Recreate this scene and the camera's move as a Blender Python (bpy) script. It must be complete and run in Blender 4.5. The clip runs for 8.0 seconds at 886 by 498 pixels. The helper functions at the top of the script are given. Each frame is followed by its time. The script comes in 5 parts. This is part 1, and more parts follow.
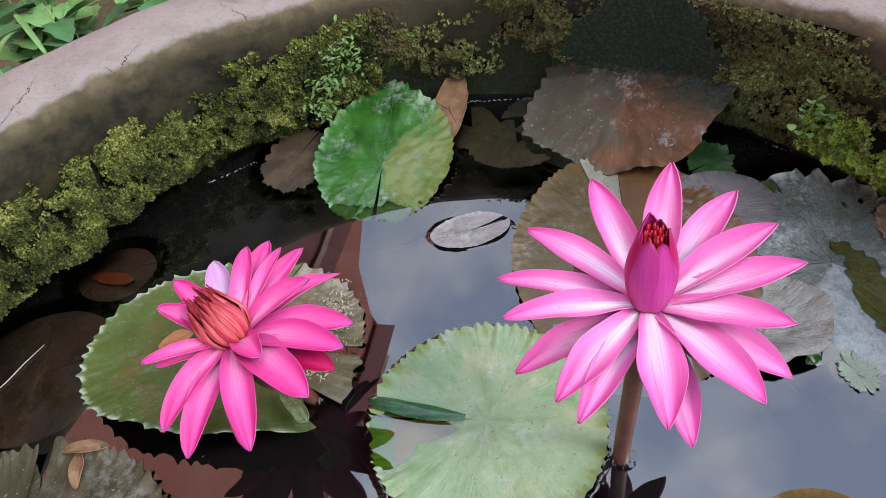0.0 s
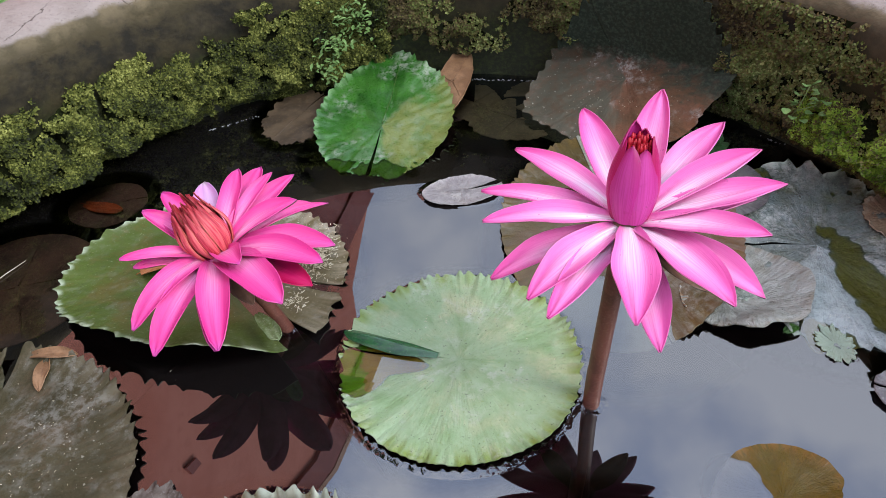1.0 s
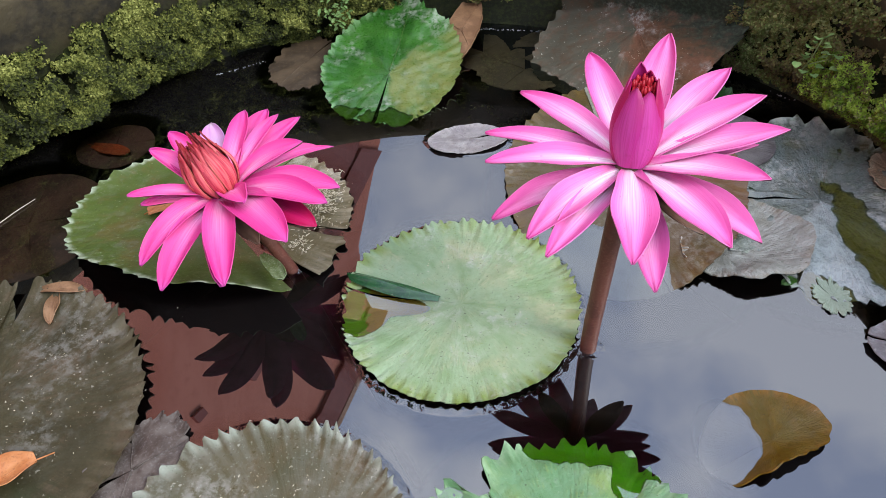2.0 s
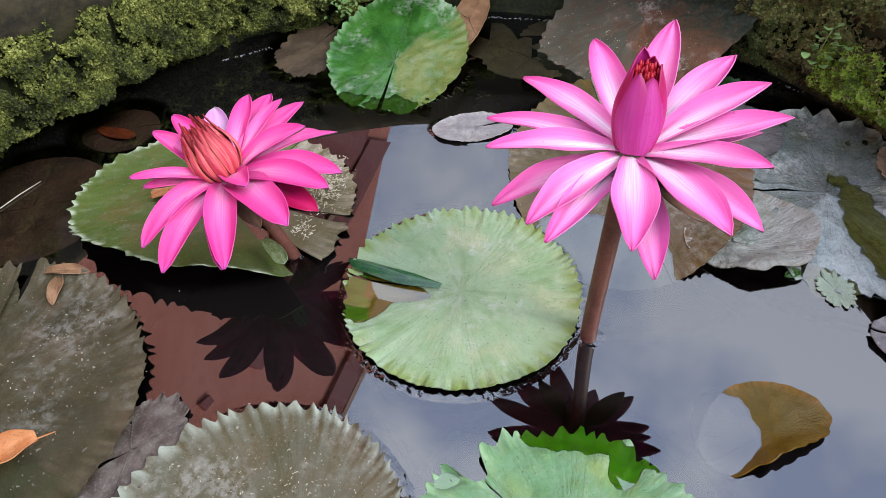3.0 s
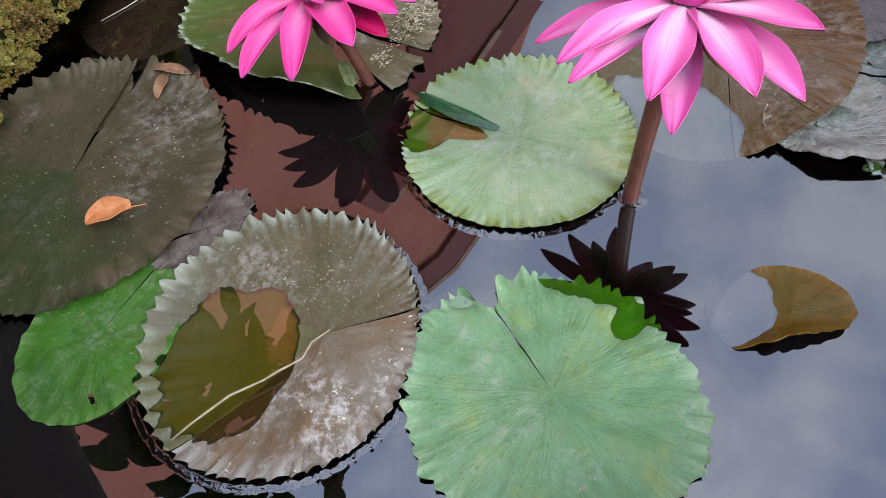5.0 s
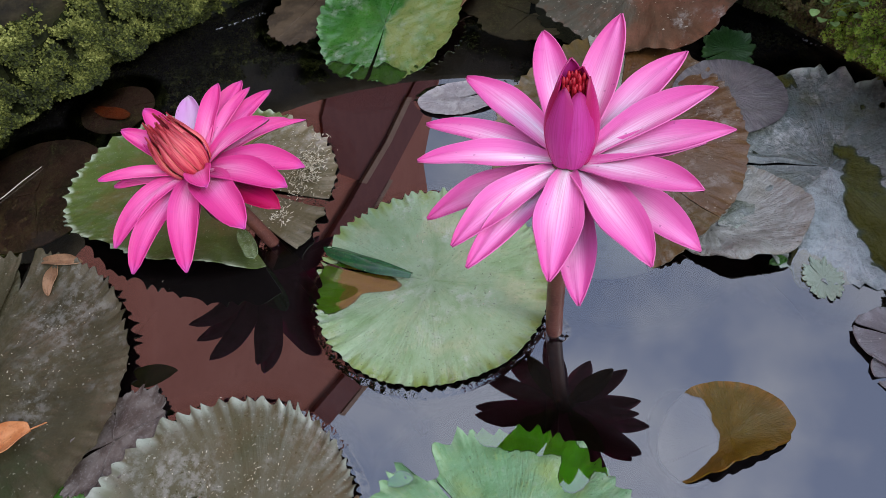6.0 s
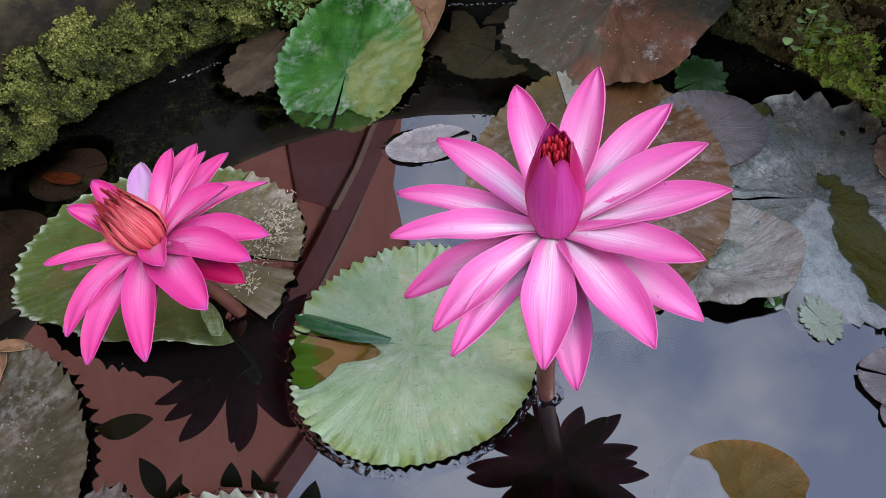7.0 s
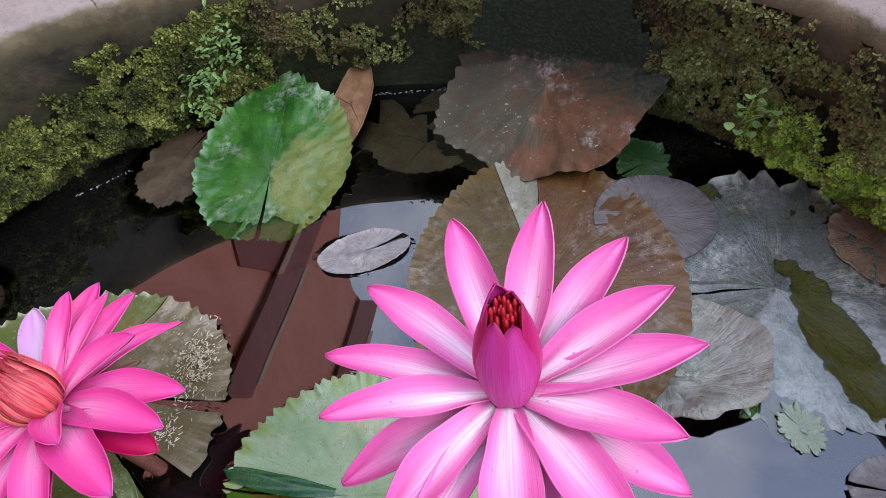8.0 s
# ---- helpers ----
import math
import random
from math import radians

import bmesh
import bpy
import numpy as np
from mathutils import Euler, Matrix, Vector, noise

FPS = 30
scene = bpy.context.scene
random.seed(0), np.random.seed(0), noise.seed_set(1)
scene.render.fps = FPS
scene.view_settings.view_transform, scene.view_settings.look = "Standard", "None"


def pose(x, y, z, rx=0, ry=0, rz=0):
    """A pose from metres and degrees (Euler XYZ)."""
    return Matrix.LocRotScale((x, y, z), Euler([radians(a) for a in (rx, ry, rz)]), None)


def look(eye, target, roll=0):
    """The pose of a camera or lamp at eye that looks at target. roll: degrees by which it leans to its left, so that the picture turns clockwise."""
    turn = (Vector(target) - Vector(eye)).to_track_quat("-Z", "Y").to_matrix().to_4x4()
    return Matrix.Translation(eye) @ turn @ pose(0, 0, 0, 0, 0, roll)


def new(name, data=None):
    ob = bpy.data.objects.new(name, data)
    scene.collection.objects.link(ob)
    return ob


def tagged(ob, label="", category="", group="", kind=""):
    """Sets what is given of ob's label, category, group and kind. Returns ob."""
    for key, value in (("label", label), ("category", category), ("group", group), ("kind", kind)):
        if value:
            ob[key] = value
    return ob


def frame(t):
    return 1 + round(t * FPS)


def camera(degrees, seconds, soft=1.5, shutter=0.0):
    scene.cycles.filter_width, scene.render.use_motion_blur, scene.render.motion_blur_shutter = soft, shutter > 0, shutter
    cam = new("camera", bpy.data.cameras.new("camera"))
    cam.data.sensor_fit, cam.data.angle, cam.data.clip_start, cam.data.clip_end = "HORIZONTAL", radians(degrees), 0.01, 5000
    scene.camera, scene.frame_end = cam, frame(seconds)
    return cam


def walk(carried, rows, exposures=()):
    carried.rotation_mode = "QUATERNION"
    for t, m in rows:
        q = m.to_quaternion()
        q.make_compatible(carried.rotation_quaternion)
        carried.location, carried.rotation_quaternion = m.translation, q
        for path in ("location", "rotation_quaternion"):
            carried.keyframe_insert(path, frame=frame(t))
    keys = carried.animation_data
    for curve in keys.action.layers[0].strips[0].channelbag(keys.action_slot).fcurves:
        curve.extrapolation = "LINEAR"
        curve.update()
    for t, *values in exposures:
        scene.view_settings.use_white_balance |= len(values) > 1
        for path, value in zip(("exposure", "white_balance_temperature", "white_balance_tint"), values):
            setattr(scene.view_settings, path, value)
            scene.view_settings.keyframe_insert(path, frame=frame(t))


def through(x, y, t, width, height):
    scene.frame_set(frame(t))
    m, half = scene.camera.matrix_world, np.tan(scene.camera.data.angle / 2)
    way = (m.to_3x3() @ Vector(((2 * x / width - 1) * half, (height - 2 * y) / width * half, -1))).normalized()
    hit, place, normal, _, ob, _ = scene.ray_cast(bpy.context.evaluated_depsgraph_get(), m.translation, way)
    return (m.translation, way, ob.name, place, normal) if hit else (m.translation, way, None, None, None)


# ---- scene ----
cam = camera(66.7, 8.0, soft=0.8)
EXPOSURES = [(0, 0.22, 6300, 11), (1, 0.29, 6300, 11), (2.5, 0.36, 6300, 11), (4, 0.38, 6300, 11), (5.4, 0.07, 6200, 13), (6, -0.10, 6100, 14), (7, -0.05, 6100, 14), (8, 0.13, 6100, 14)]
PATH = [
    (0, (0.0, 0.05, 0.524), (-0.197, 1.42, -0.92), -10.9),
    (0.3, (-0.004, 0.0156, 0.506), (-0.213, 1.446, -0.876), -9.1),
    (0.5, (-0.003, -0.001, 0.49), (-0.198, 1.448, -0.875), -7.6),
    (0.8, (0.004, -0.008, 0.4754), (-0.187, 1.407, -0.925), -5.8),
    (1, (0.006, -0.012, 0.464), (-0.178, 1.434, -0.905), -4.9),
    (1.2, (0.007, -0.017, 0.456), (-0.169, 1.403, -0.941), -4.1),
    (2.3, (0.01, -0.026, 0.459), (-0.2, 1.332, -0.994), -4.6),
    (2.5, (0.01, -0.026, 0.458), (-0.206, 1.326, -1.0), -4.7),
    (2.8, (0.0145, -0.0245, 0.4585), (-0.209, 1.312, -1.013), -4.8),
    (3, (0.015, -0.028, 0.454), (-0.208, 1.316, -1.01), -4.3),
    (3.3, (0.0225, -0.0265, 0.456), (-0.220, 1.281, -1.037), -4.7),
    (3.5, (0.028, -0.033, 0.45), (-0.212, 1.274, -1.045), -3.9),
    (3.8, (0.0375, -0.039, 0.4565), (-0.262, 1.203, -1.082), -5.0),
    (4, (0.045, -0.052, 0.453), (-0.293, 1.168, -1.096), -5.2),
    (4.2, (0.05, -0.06, 0.452), (-0.348, 1.074, -1.146), -6.7),
    (4.75, (0.077, -0.057, 0.451), (-0.455, 0.92, -1.215), -10.2),
    (5.3, (0.095, -0.013, 0.461), (-0.417, 0.945, -1.218), -12.8),
    (5.5, (0.097, 0.022, 0.470), (-0.342, 1.035, -1.198), -14.9),
    (5.7, (0.0965, 0.031, 0.4775), (-0.326, 1.109, -1.153), -14.2),
    (6, (0.091, 0.032, 0.48), (-0.306, 1.17, -1.116), -12.8),
    (6.3, (0.0945, 0.052, 0.474), (-0.249, 1.234, -1.102), -11.7),
    (6.5, (0.09, 0.064, 0.474), (-0.232, 1.282, -1.079), -11.7),
    (6.7, (0.084, 0.080, 0.4765), (-0.212, 1.296, -1.083), -12.3),
    (7, (0.082, 0.079, 0.475), (-0.242, 1.268, -1.1), -13.3),
    (7.3, (0.100, 0.097, 0.472), (-0.216, 1.291, -1.101), -13.2),
    (7.5, (0.109, 0.115, 0.465), (-0.143, 1.346, -1.091), -10.7),
    (7.8, (0.100, 0.1455, 0.4655), (-0.080, 1.430, -1.057), -11.1),
    (8, (0.085, 0.157, 0.47), (-0.081, 1.462, -1.037), -11.7),
]
walk(cam, [(t, look(eye, target, roll)) for t, eye, target, roll in PATH], EXPOSURES)

# ---------------------------------------------------------------- light
world = bpy.data.worlds.new("overcast_sky")
scene.world = world
world.use_nodes = True
wn, wl = world.node_tree.nodes, world.node_tree.links
sky = wn.new("ShaderNodeTexSky")
sky.sky_type, sky.sun_disc = "NISHITA", False
sky.sun_elevation, sky.sun_rotation = radians(43), radians(113)
clouds = wn.new("ShaderNodeTexNoise")
clouds.inputs["Scale"].default_value, clouds.inputs["Detail"].default_value = 4.6, 6
ramp = wn.new("ShaderNodeValToRGB")
ramp.color_ramp.elements[0].position, ramp.color_ramp.elements[0].color = 0.43, (4.5, 5.2, 7.2, 1)
ramp.color_ramp.elements[1].position, ramp.color_ramp.elements[1].color = 0.60, (8.2, 8.5, 9.4, 1)
coords = wn.new("ShaderNodeTexCoord")
mixw = wn.new("ShaderNodeMix")
mixw.data_type = "RGBA"
mixw.inputs[0].default_value = 0.75
wl.new(coords.outputs["Generated"], clouds.inputs["Vector"])
wl.new(clouds.outputs["Fac"], ramp.inputs["Fac"])
wl.new(sky.outputs[0], mixw.inputs[6])
wl.new(ramp.outputs[0], mixw.inputs[7])
split = wn.new("ShaderNodeSeparateXYZ")
wl.new(coords.outputs["Generated"], split.inputs[0])
rise = wn.new("ShaderNodeMapRange")
rise.inputs["From Min"].default_value, rise.inputs["From Max"].default_value = 0.0, 1.0
rise.inputs["To Min"].default_value, rise.inputs["To Max"].default_value = 0.30, 2.05
wl.new(split.outputs[2], rise.inputs["Value"])
wash = wn.new("ShaderNodeVectorMath")
wash.operation = "SCALE"
wl.new(mixw.outputs[2], wash.inputs[0])
wl.new(rise.outputs[0], wash.inputs["Scale"])
wl.new(wash.outputs[0], wn["Background"].inputs["Color"])
wn["Background"].inputs["Strength"].default_value = 0.15

sun_data = bpy.data.lights.new("sun", "SUN")
sun_data.energy, sun_data.angle, sun_data.color = 2.2, radians(24), (1.0, 0.96, 0.9)
sun = new("sun", sun_data)
sun.matrix_world = look((6.0, -2.5, 6.2), (0, 0.3, 0))


# ---------------------------------------------------------------- materials
def lin(r, g, b, k=1.0):
    """Linear colour of an 8-bit sRGB one, times k."""
    return tuple(k * ((c / 255 / 12.92) if c < 10 else ((c / 255 + 0.055) / 1.055) ** 2.4) for c in (r, g, b)) + (1.0,)


class Nodes:
    """A node material, with short calls for its nodes."""

    def __init__(self, name):
        self.mat = bpy.data.materials.new(name)
        self.mat.use_nodes = True
        self.tree = self.mat.node_tree
        self.bsdf = self.tree.nodes["Principled BSDF"]
        self.out = self.tree.nodes["Material Output"]

    def node(self, kind, **ins):
        n = self.tree.nodes.new("ShaderNode" + kind)
        for k, v in ins.items():
            self.put(n.inputs[k.replace("_", " ")], v)
        return n

    def put(self, socket, v):
        if isinstance(v, bpy.types.NodeSocket):
            self.tree.links.new(v, socket)
        else:
            socket.default_value = v

    def noise(self, vec, scale, detail=3.0, rough=0.55):
        return self.node("TexNoise", Vector=vec, Scale=scale, Detail=detail, Roughness=rough).outputs["Fac"]

    def span(self, v, a, b, lo=0.0, hi=1.0):
        n = self.node("MapRange", Value=v)
        n.interpolation_type = "SMOOTHSTEP"
        for k, x in zip(("From Min", "From Max", "To Min", "To Max"), (a, b, lo, hi)):
            n.inputs[k].default_value = x
        return n.outputs[0]

    def math(self, op, a, b=0.0):
        n = self.node("Math")
        n.operation = op
        self.put(n.inputs[0], a)
        self.put(n.inputs[1], b)
        return n.outputs[0]

    def mix(self, f, a, b):
        n = self.node("Mix")
        n.data_type = "RGBA"
        self.put(n.inputs[0], f)
        self.put(n.inputs[6], a)
        self.put(n.inputs[7], b)
        return n.outputs[2]

    def object_coords(self):
        return self.node("TexCoord").outputs["Object"]

    def position(self):
        return self.node("NewGeometry").outputs["Position"]

    def uv(self):
        n = self.node("SeparateXYZ", Vector=self.node("TexCoord").outputs["UV"])
        return n.outputs[0], n.outputs[1]

    def height(self):
        return self.node("SeparateXYZ", Vector=self.position()).outputs[2]

    def vec(self, x, y, z=0.0):
        n = self.node("CombineXYZ")
        for s, v in zip(n.inputs, (x, y, z)):
            self.put(s, v)
        return n.outputs[0]

    def bump(self, h, strength, distance):
        self.put(self.bsdf.inputs["Normal"], self.node("Bump", Height=h, Strength=strength, Distance=distance).outputs[0])

    def done(self, colour, rough=0.5, spec=0.5):
        self.put(self.bsdf.inputs["Base Color"], colour)
        self.put(self.bsdf.inputs["Roughness"], rough)
        self.put(self.bsdf.inputs["Specular IOR Level"], spec)
        return self.mat

    def glow_through(self, colour, share):
        """Lets a share of the light through a thin sheet."""
        t = self.node("BsdfTranslucent", Color=colour)
        m = self.node("MixShader", Fac=share)
        self.put(m.inputs[1], self.bsdf.outputs[0])
        self.put(m.inputs[2], t.outputs[0])
        self.put(self.out.inputs[0], m.outputs[0])


def pad_material(name, top, vein, edge, blotch, wet, specks=0.0, blotch_at=(0.5, 0.68), edge_from=0.8, rough=0.5, streaks=46, silt=0.0, dark_top=None,
                 half=None, puddle_tint=None, spec=0.5, relief=0.55, hairs=0.4, wet_in=None, pleats=70):
    """Leaf face by its own polar UV (round, outward): veins, blotches, a worn margin, silt, and the soaked colour where
    it lies under water; a second puddle colour can paint in the mirrored house.
    """
    n = Nodes(name)
    u, v = n.uv()
    pos = n.position()
    streak = n.noise(n.vec(n.math("MULTIPLY", u, float(streaks)), n.math("MULTIPLY", v, 2.2)), 1.0, 3.0)
    hair = n.noise(n.vec(n.math("MULTIPLY", u, 190.0), n.math("MULTIPLY", v, 5.0)), 1.0, 3.0, 0.65)
    fine = n.noise(pos, 260.0, 4.0, 0.6)
    mid = n.noise(pos, 62.0, 4.0, 0.65)
    big = n.noise(pos, 17.0, 4.0, 0.6)
    c = n.mix(n.span(streak, 0.42, 0.72), top, vein)
    c = n.mix(n.math("MULTIPLY", n.span(big, *blotch_at), 0.8), c, blotch)
    c = n.mix(n.math("MULTIPLY", n.span(mid, 0.5, 0.7), 0.55), c, n.mix(n.span(hair, 0.4, 0.6), vein, blotch))
    c = n.mix(n.math("MULTIPLY", n.span(hair, 0.5, 0.75), hairs), c, vein)
    pleat = n.noise(n.vec(n.math("MULTIPLY", u, float(pleats)), n.math("MULTIPLY", v, 1.2)), 1.0, 2.0, 0.5)
    c = n.mix(n.math("MULTIPLY", n.span(v, edge_from, 1.0), n.span(pleat, 0.40, 0.60)), c, edge)
    c = n.mix(n.math("MULTIPLY", n.span(fine, 0.4, 0.75), 0.35), c, vein)
    if silt:
        dust = n.math("MULTIPLY", n.span(n.noise(pos, 12.0, 5.0, 0.7), 0.46, 0.66), n.span(n.noise(pos, 130.0, 5.0, 0.75), 0.42, 0.62))
        c = n.mix(n.math("MULTIPLY", dust, silt), c, lin(184, 184, 176))
    grit = n.noise(pos, 430.0, 2.0, 0.5)
    c = n.mix(n.math("MULTIPLY", n.span(grit, 0.66, 0.74), 0.55), c, lin(46, 42, 28))
    c = n.mix(n.math("MULTIPLY", n.span(grit, 0.36, 0.28), 0.35), c, edge)
    if half:
        side = n.math("ADD", u, n.math("MULTIPLY", n.math("SUBTRACT", big, 0.5), 0.35))
        c = n.mix(n.math("MULTIPLY", n.math("MULTIPLY", n.span(side, half[1] - 0.03, half[1] + 0.05), n.span(side, half[2] + 0.04, half[2] - 0.04)), n.span(mid, 0.3, 0.6, 0.45, 1)), c, half[0])
    if specks:
        dots = n.noise(pos, 330.0, 2.0, 0.4)
        patch = n.noise(pos, 26.0, 3.0)
        c = n.mix(n.math("MULTIPLY", n.span(dots, 0.67, 0.73), n.span(patch, 0.42, 0.6, 0, specks)), c, lin(206, 204, 186))
    # turns dark green between two heights, with a ragged edge
    if dark_top:
        far = n.math("ADD", n.height(), n.math("MULTIPLY", n.math("SUBTRACT", mid, 0.5), 0.05))
        c = n.mix(n.span(far, dark_top[0], dark_top[1], 0, 0.96), c, n.mix(n.span(fine, 0.4, 0.7), lin(40, 50, 40), lin(62, 74, 60)))
    # second puddle colour; the tan ones paint in the mirrored terracotta house
    if puddle_tint:
        if wet_in:
            inner = n.math("ADD", v, n.math("MULTIPLY", n.math("SUBTRACT", n.noise(pos, 60.0, 2.0, 0.5), 0.5), 0.25))
            wet = n.mix(n.span(inner, wet_in + 0.015, wet_in - 0.015), wet, puddle_tint)
        else:
            wet = n.mix(n.span(n.noise(pos, 21.0, 3.0, 0.5), 0.46, 0.54), wet, puddle_tint)
    soak = n.span(n.height(), 0.0001, -0.0009)
    c = n.mix(soak, c, n.mix(n.math("MULTIPLY", n.span(mid, 0.5, 0.8), 0.35), wet, vein))
    n.bump(n.math("ADD", n.math("ADD", streak, n.math("MULTIPLY", hair, 0.5)), n.math("ADD", n.math("MULTIPLY", fine, 0.35), mid)), relief, 0.0022)
    return n.done(c, n.span(fine, 0.2, 0.8, rough - 0.1, rough + 0.15), spec)


def petal_material(name, pale, mid, deep, tip, through, white=0.5):
    n = Nodes(name)
    u, v = n.uv()
    lines = n.noise(n.vec(n.math("MULTIPLY", u, 40.0), n.math("MULTIPLY", v, 1.6), n.node("ObjectInfo").outputs["Random"]), 1.0, 2.0)
    # shifts the pale band to one side, a light gradient put into the colour
    lean = n.math("MULTIPLY", n.math("SUBTRACT", n.node("ObjectInfo").outputs["Random"], 0.5), 0.22)
    off = n.math("ABSOLUTE", n.math("SUBTRACT", n.math("SUBTRACT", u, 0.5), lean))
    rim = n.math("ABSOLUTE", n.math("SUBTRACT", u, 0.5))
    c = n.mix(n.span(off, 0.03, 0.46), pale, mid)
    c = n.mix(n.span(v, 0.28, 1.0), c, n.mix(n.span(off, 0.05, 0.4), mid, deep))
    # near-white base: pale midline of the petal with its highlight painted in
    c = n.mix(n.math("MULTIPLY", n.math("MULTIPLY", n.span(v, 0.75, 0.10), n.span(off, 0.27, 0.02)), white), c, n.mix(0.75, pale, (0.95, 0.9, 0.93, 1)))
    c = n.mix(n.math("MULTIPLY", n.span(lines, 0.42, 0.66), 0.36), c, deep)
    c = n.mix(n.span(v, 0.9, 1.02, 0, 0.8), c, tip)
    c = n.mix(n.span(rim, 0.36, 0.475, 0, 0.25), c, deep)
    c = n.mix(n.span(rim, 0.475, 0.495, 0, 0.2), c, pale)
    c = n.mix(n.math("MULTIPLY", n.span(n.noise(n.position(), 95.0, 3.0), 0.62, 0.75), 0.22), c, tip)
    c = n.mix(n.math("MULTIPLY", n.span(n.noise(n.position(), 240.0, 2.0), 0.72, 0.76), 0.45), c, lin(150, 60, 110))
    n.bump(lines, 0.25, 0.0012)
    mat = n.done(c, n.span(lines, 0.3, 0.7, 0.34, 0.46), 0.4)
    n.glow_through(c, through)
    return mat


def mottled(name, a, b, c3, scale, rough=0.7, bump=0.3, distance=0.002, spec=0.4, through=0.0):
    n = Nodes(name)
    pos = n.position()
    big = n.noise(pos, scale, 4.0, 0.6)
    fine = n.noise(pos, scale * 9, 3.0, 0.6)
    c = n.mix(n.span(big, 0.38, 0.62), a, b)
    c = n.mix(n.math("MULTIPLY", n.span(fine, 0.5, 0.75), 0.7), c, c3)
    n.bump(n.math("ADD", big, n.math("MULTIPLY", fine, 0.5)), bump, distance)
    mat = n.done(c, rough, spec)
    if through:
        n.glow_through(c, through)
    return mat


def island_material(name, colours, rough=0.6, through=0.0, patch=22.0):
    """For many small pieces: a colour a piece, drifting in patches."""
    n = Nodes(name)
    r = n.node("NewGeometry").outputs["Random Per Island"]
    f = n.math("ADD", n.math("MULTIPLY", r, 0.5), n.span(n.noise(n.position(), patch, 3.0), 0.3, 0.7, 0, 0.5))
    ramp_node = n.node("ValToRGB", Fac=f)
    e = ramp_node.color_ramp.elements
    while len(e) < len(colours):
        e.new(0.5)
    for i, col in enumerate(colours):
        e[i].position, e[i].color = i / (len(colours) - 1), col
    c = ramp_node.outputs[0]
    mat = n.done(c, rough, 0.3)
    if through:
        n.glow_through(c, through)
    return mat


def water_material():
    n = Nodes("pond_water")
    pos = n.position()
    xyz = n.node("SeparateXYZ", Vector=pos)
    height = n.math("MULTIPLY", n.noise(pos, 5.0, 0.0), 0.08)
    jag = n.math("MULTIPLY", n.math("SUBTRACT", n.noise(pos, 110.0, 2.0), 0.5), 0.006)
    for (cx, cy), (rx, ry) in MENISCUS:
        ex = n.math("DIVIDE", n.math("SUBTRACT", xyz.outputs[0], cx), rx)
        ey = n.math("DIVIDE", n.math("SUBTRACT", xyz.outputs[1], cy), ry)
        d = n.math("SQRT", n.math("ADD", n.math("MULTIPLY", ex, ex), n.math("MULTIPLY", ey, ey)))
        away = n.math("ADD", n.math("MULTIPLY", n.math("SUBTRACT", d, 1.0), (rx + ry) / 2), jag)
        height = n.math("ADD", height, n.span(away, 0.0045, -0.002))
    normal = n.node("Bump", Height=height, Strength=1.0, Distance=0.0011).outputs[0]
    gloss = n.node("BsdfGlossy", Color=(1, 1, 1, 1), Roughness=0.0, Normal=normal)
    seen = 0.0
    for (cx, cy), (rx, ry) in SHALLOWS:
        ex = n.math("DIVIDE", n.math("SUBTRACT", xyz.outputs[0], cx), rx)
        ey = n.math("DIVIDE", n.math("SUBTRACT", xyz.outputs[1], cy), ry)
        seen = n.math("MAXIMUM", n.span(n.math("ADD", n.math("MULTIPLY", ex, ex), n.math("MULTIPLY", ey, ey)), 1.25, 0.95), seen)
    murk = n.node("BsdfDiffuse", Color=(0.0050, 0.0046, 0.0043, 1))
    body = n.node("MixShader", Fac=seen)
    n.put(body.inputs[1], murk.outputs[0])
    n.put(body.inputs[2], n.node("BsdfTransparent", Color=(0.74, 0.76, 0.68, 1)).outputs[0])
    m = n.node("MixShader", Fac=n.node("Fresnel", IOR=WATER_IOR, Normal=normal).outputs[0])
    n.put(m.inputs[1], body.outputs[0])
    n.put(m.inputs[2], gloss.outputs[0])
    n.put(n.out.inputs[0], m.outputs[0])
    return n.mat


WATER_IOR = 2.15
# floating leaves and stalks that draw the water up at their edge: centre, radii
MENISCUS = (((-0.033, 0.337), (0.104, 0.102)), ((-0.153, 0.103), (0.115, 0.114)),
            ((0.0745, 0.300), (0.0085, 0.0085)), ((-0.192, 0.373), (0.008, 0.008)), ((-0.041, 0.570), (0.045, 0.025)))
# clear shallow spots over leaves; the deep water between them is murky: centre, radii
SHALLOWS = (((-0.033, 0.338), (0.112, 0.108)), ((-0.288, 0.446), (0.150, 0.115)), ((-0.145, 0.672), (0.100, 0.115)), ((0.118, 0.485), (0.128, 0.175)), ((0.050, 0.735), (0.170, 0.100)),
            ((0.304, 0.482), (0.140, 0.150)), ((0.172, 0.222), (0.026, 0.034)), ((0.057, 0.120), (0.114, 0.114)), ((-0.153, 0.103), (0.122, 0.120)), ((-0.262, 0.728), (0.060, 0.075)),
            ((-0.485, 0.425), (0.100, 0.095)), ((-0.448, 0.556), (0.060, 0.055)), ((-0.440, 0.200), (0.170, 0.170)))
UNDER = mottled("pad_underside", (0.07, 0.03, 0.034, 1), (0.085, 0.04, 0.04, 1), (0.06, 0.028, 0.028, 1), 30, 0.6)
# tan inner puddle colour: reflection of the house wall, painted in
GREEN = pad_material("pale_green_pad", lin(135, 157, 120), lin(114, 141, 94), lin(112, 130, 56), lin(160, 164, 128), lin(150, 204, 40), rough=0.5, silt=0.55, edge_from=0.80, streaks=16, pleats=44, puddle_tint=lin(206, 176, 74), wet_in=0.80, relief=0.75, hairs=0.10)
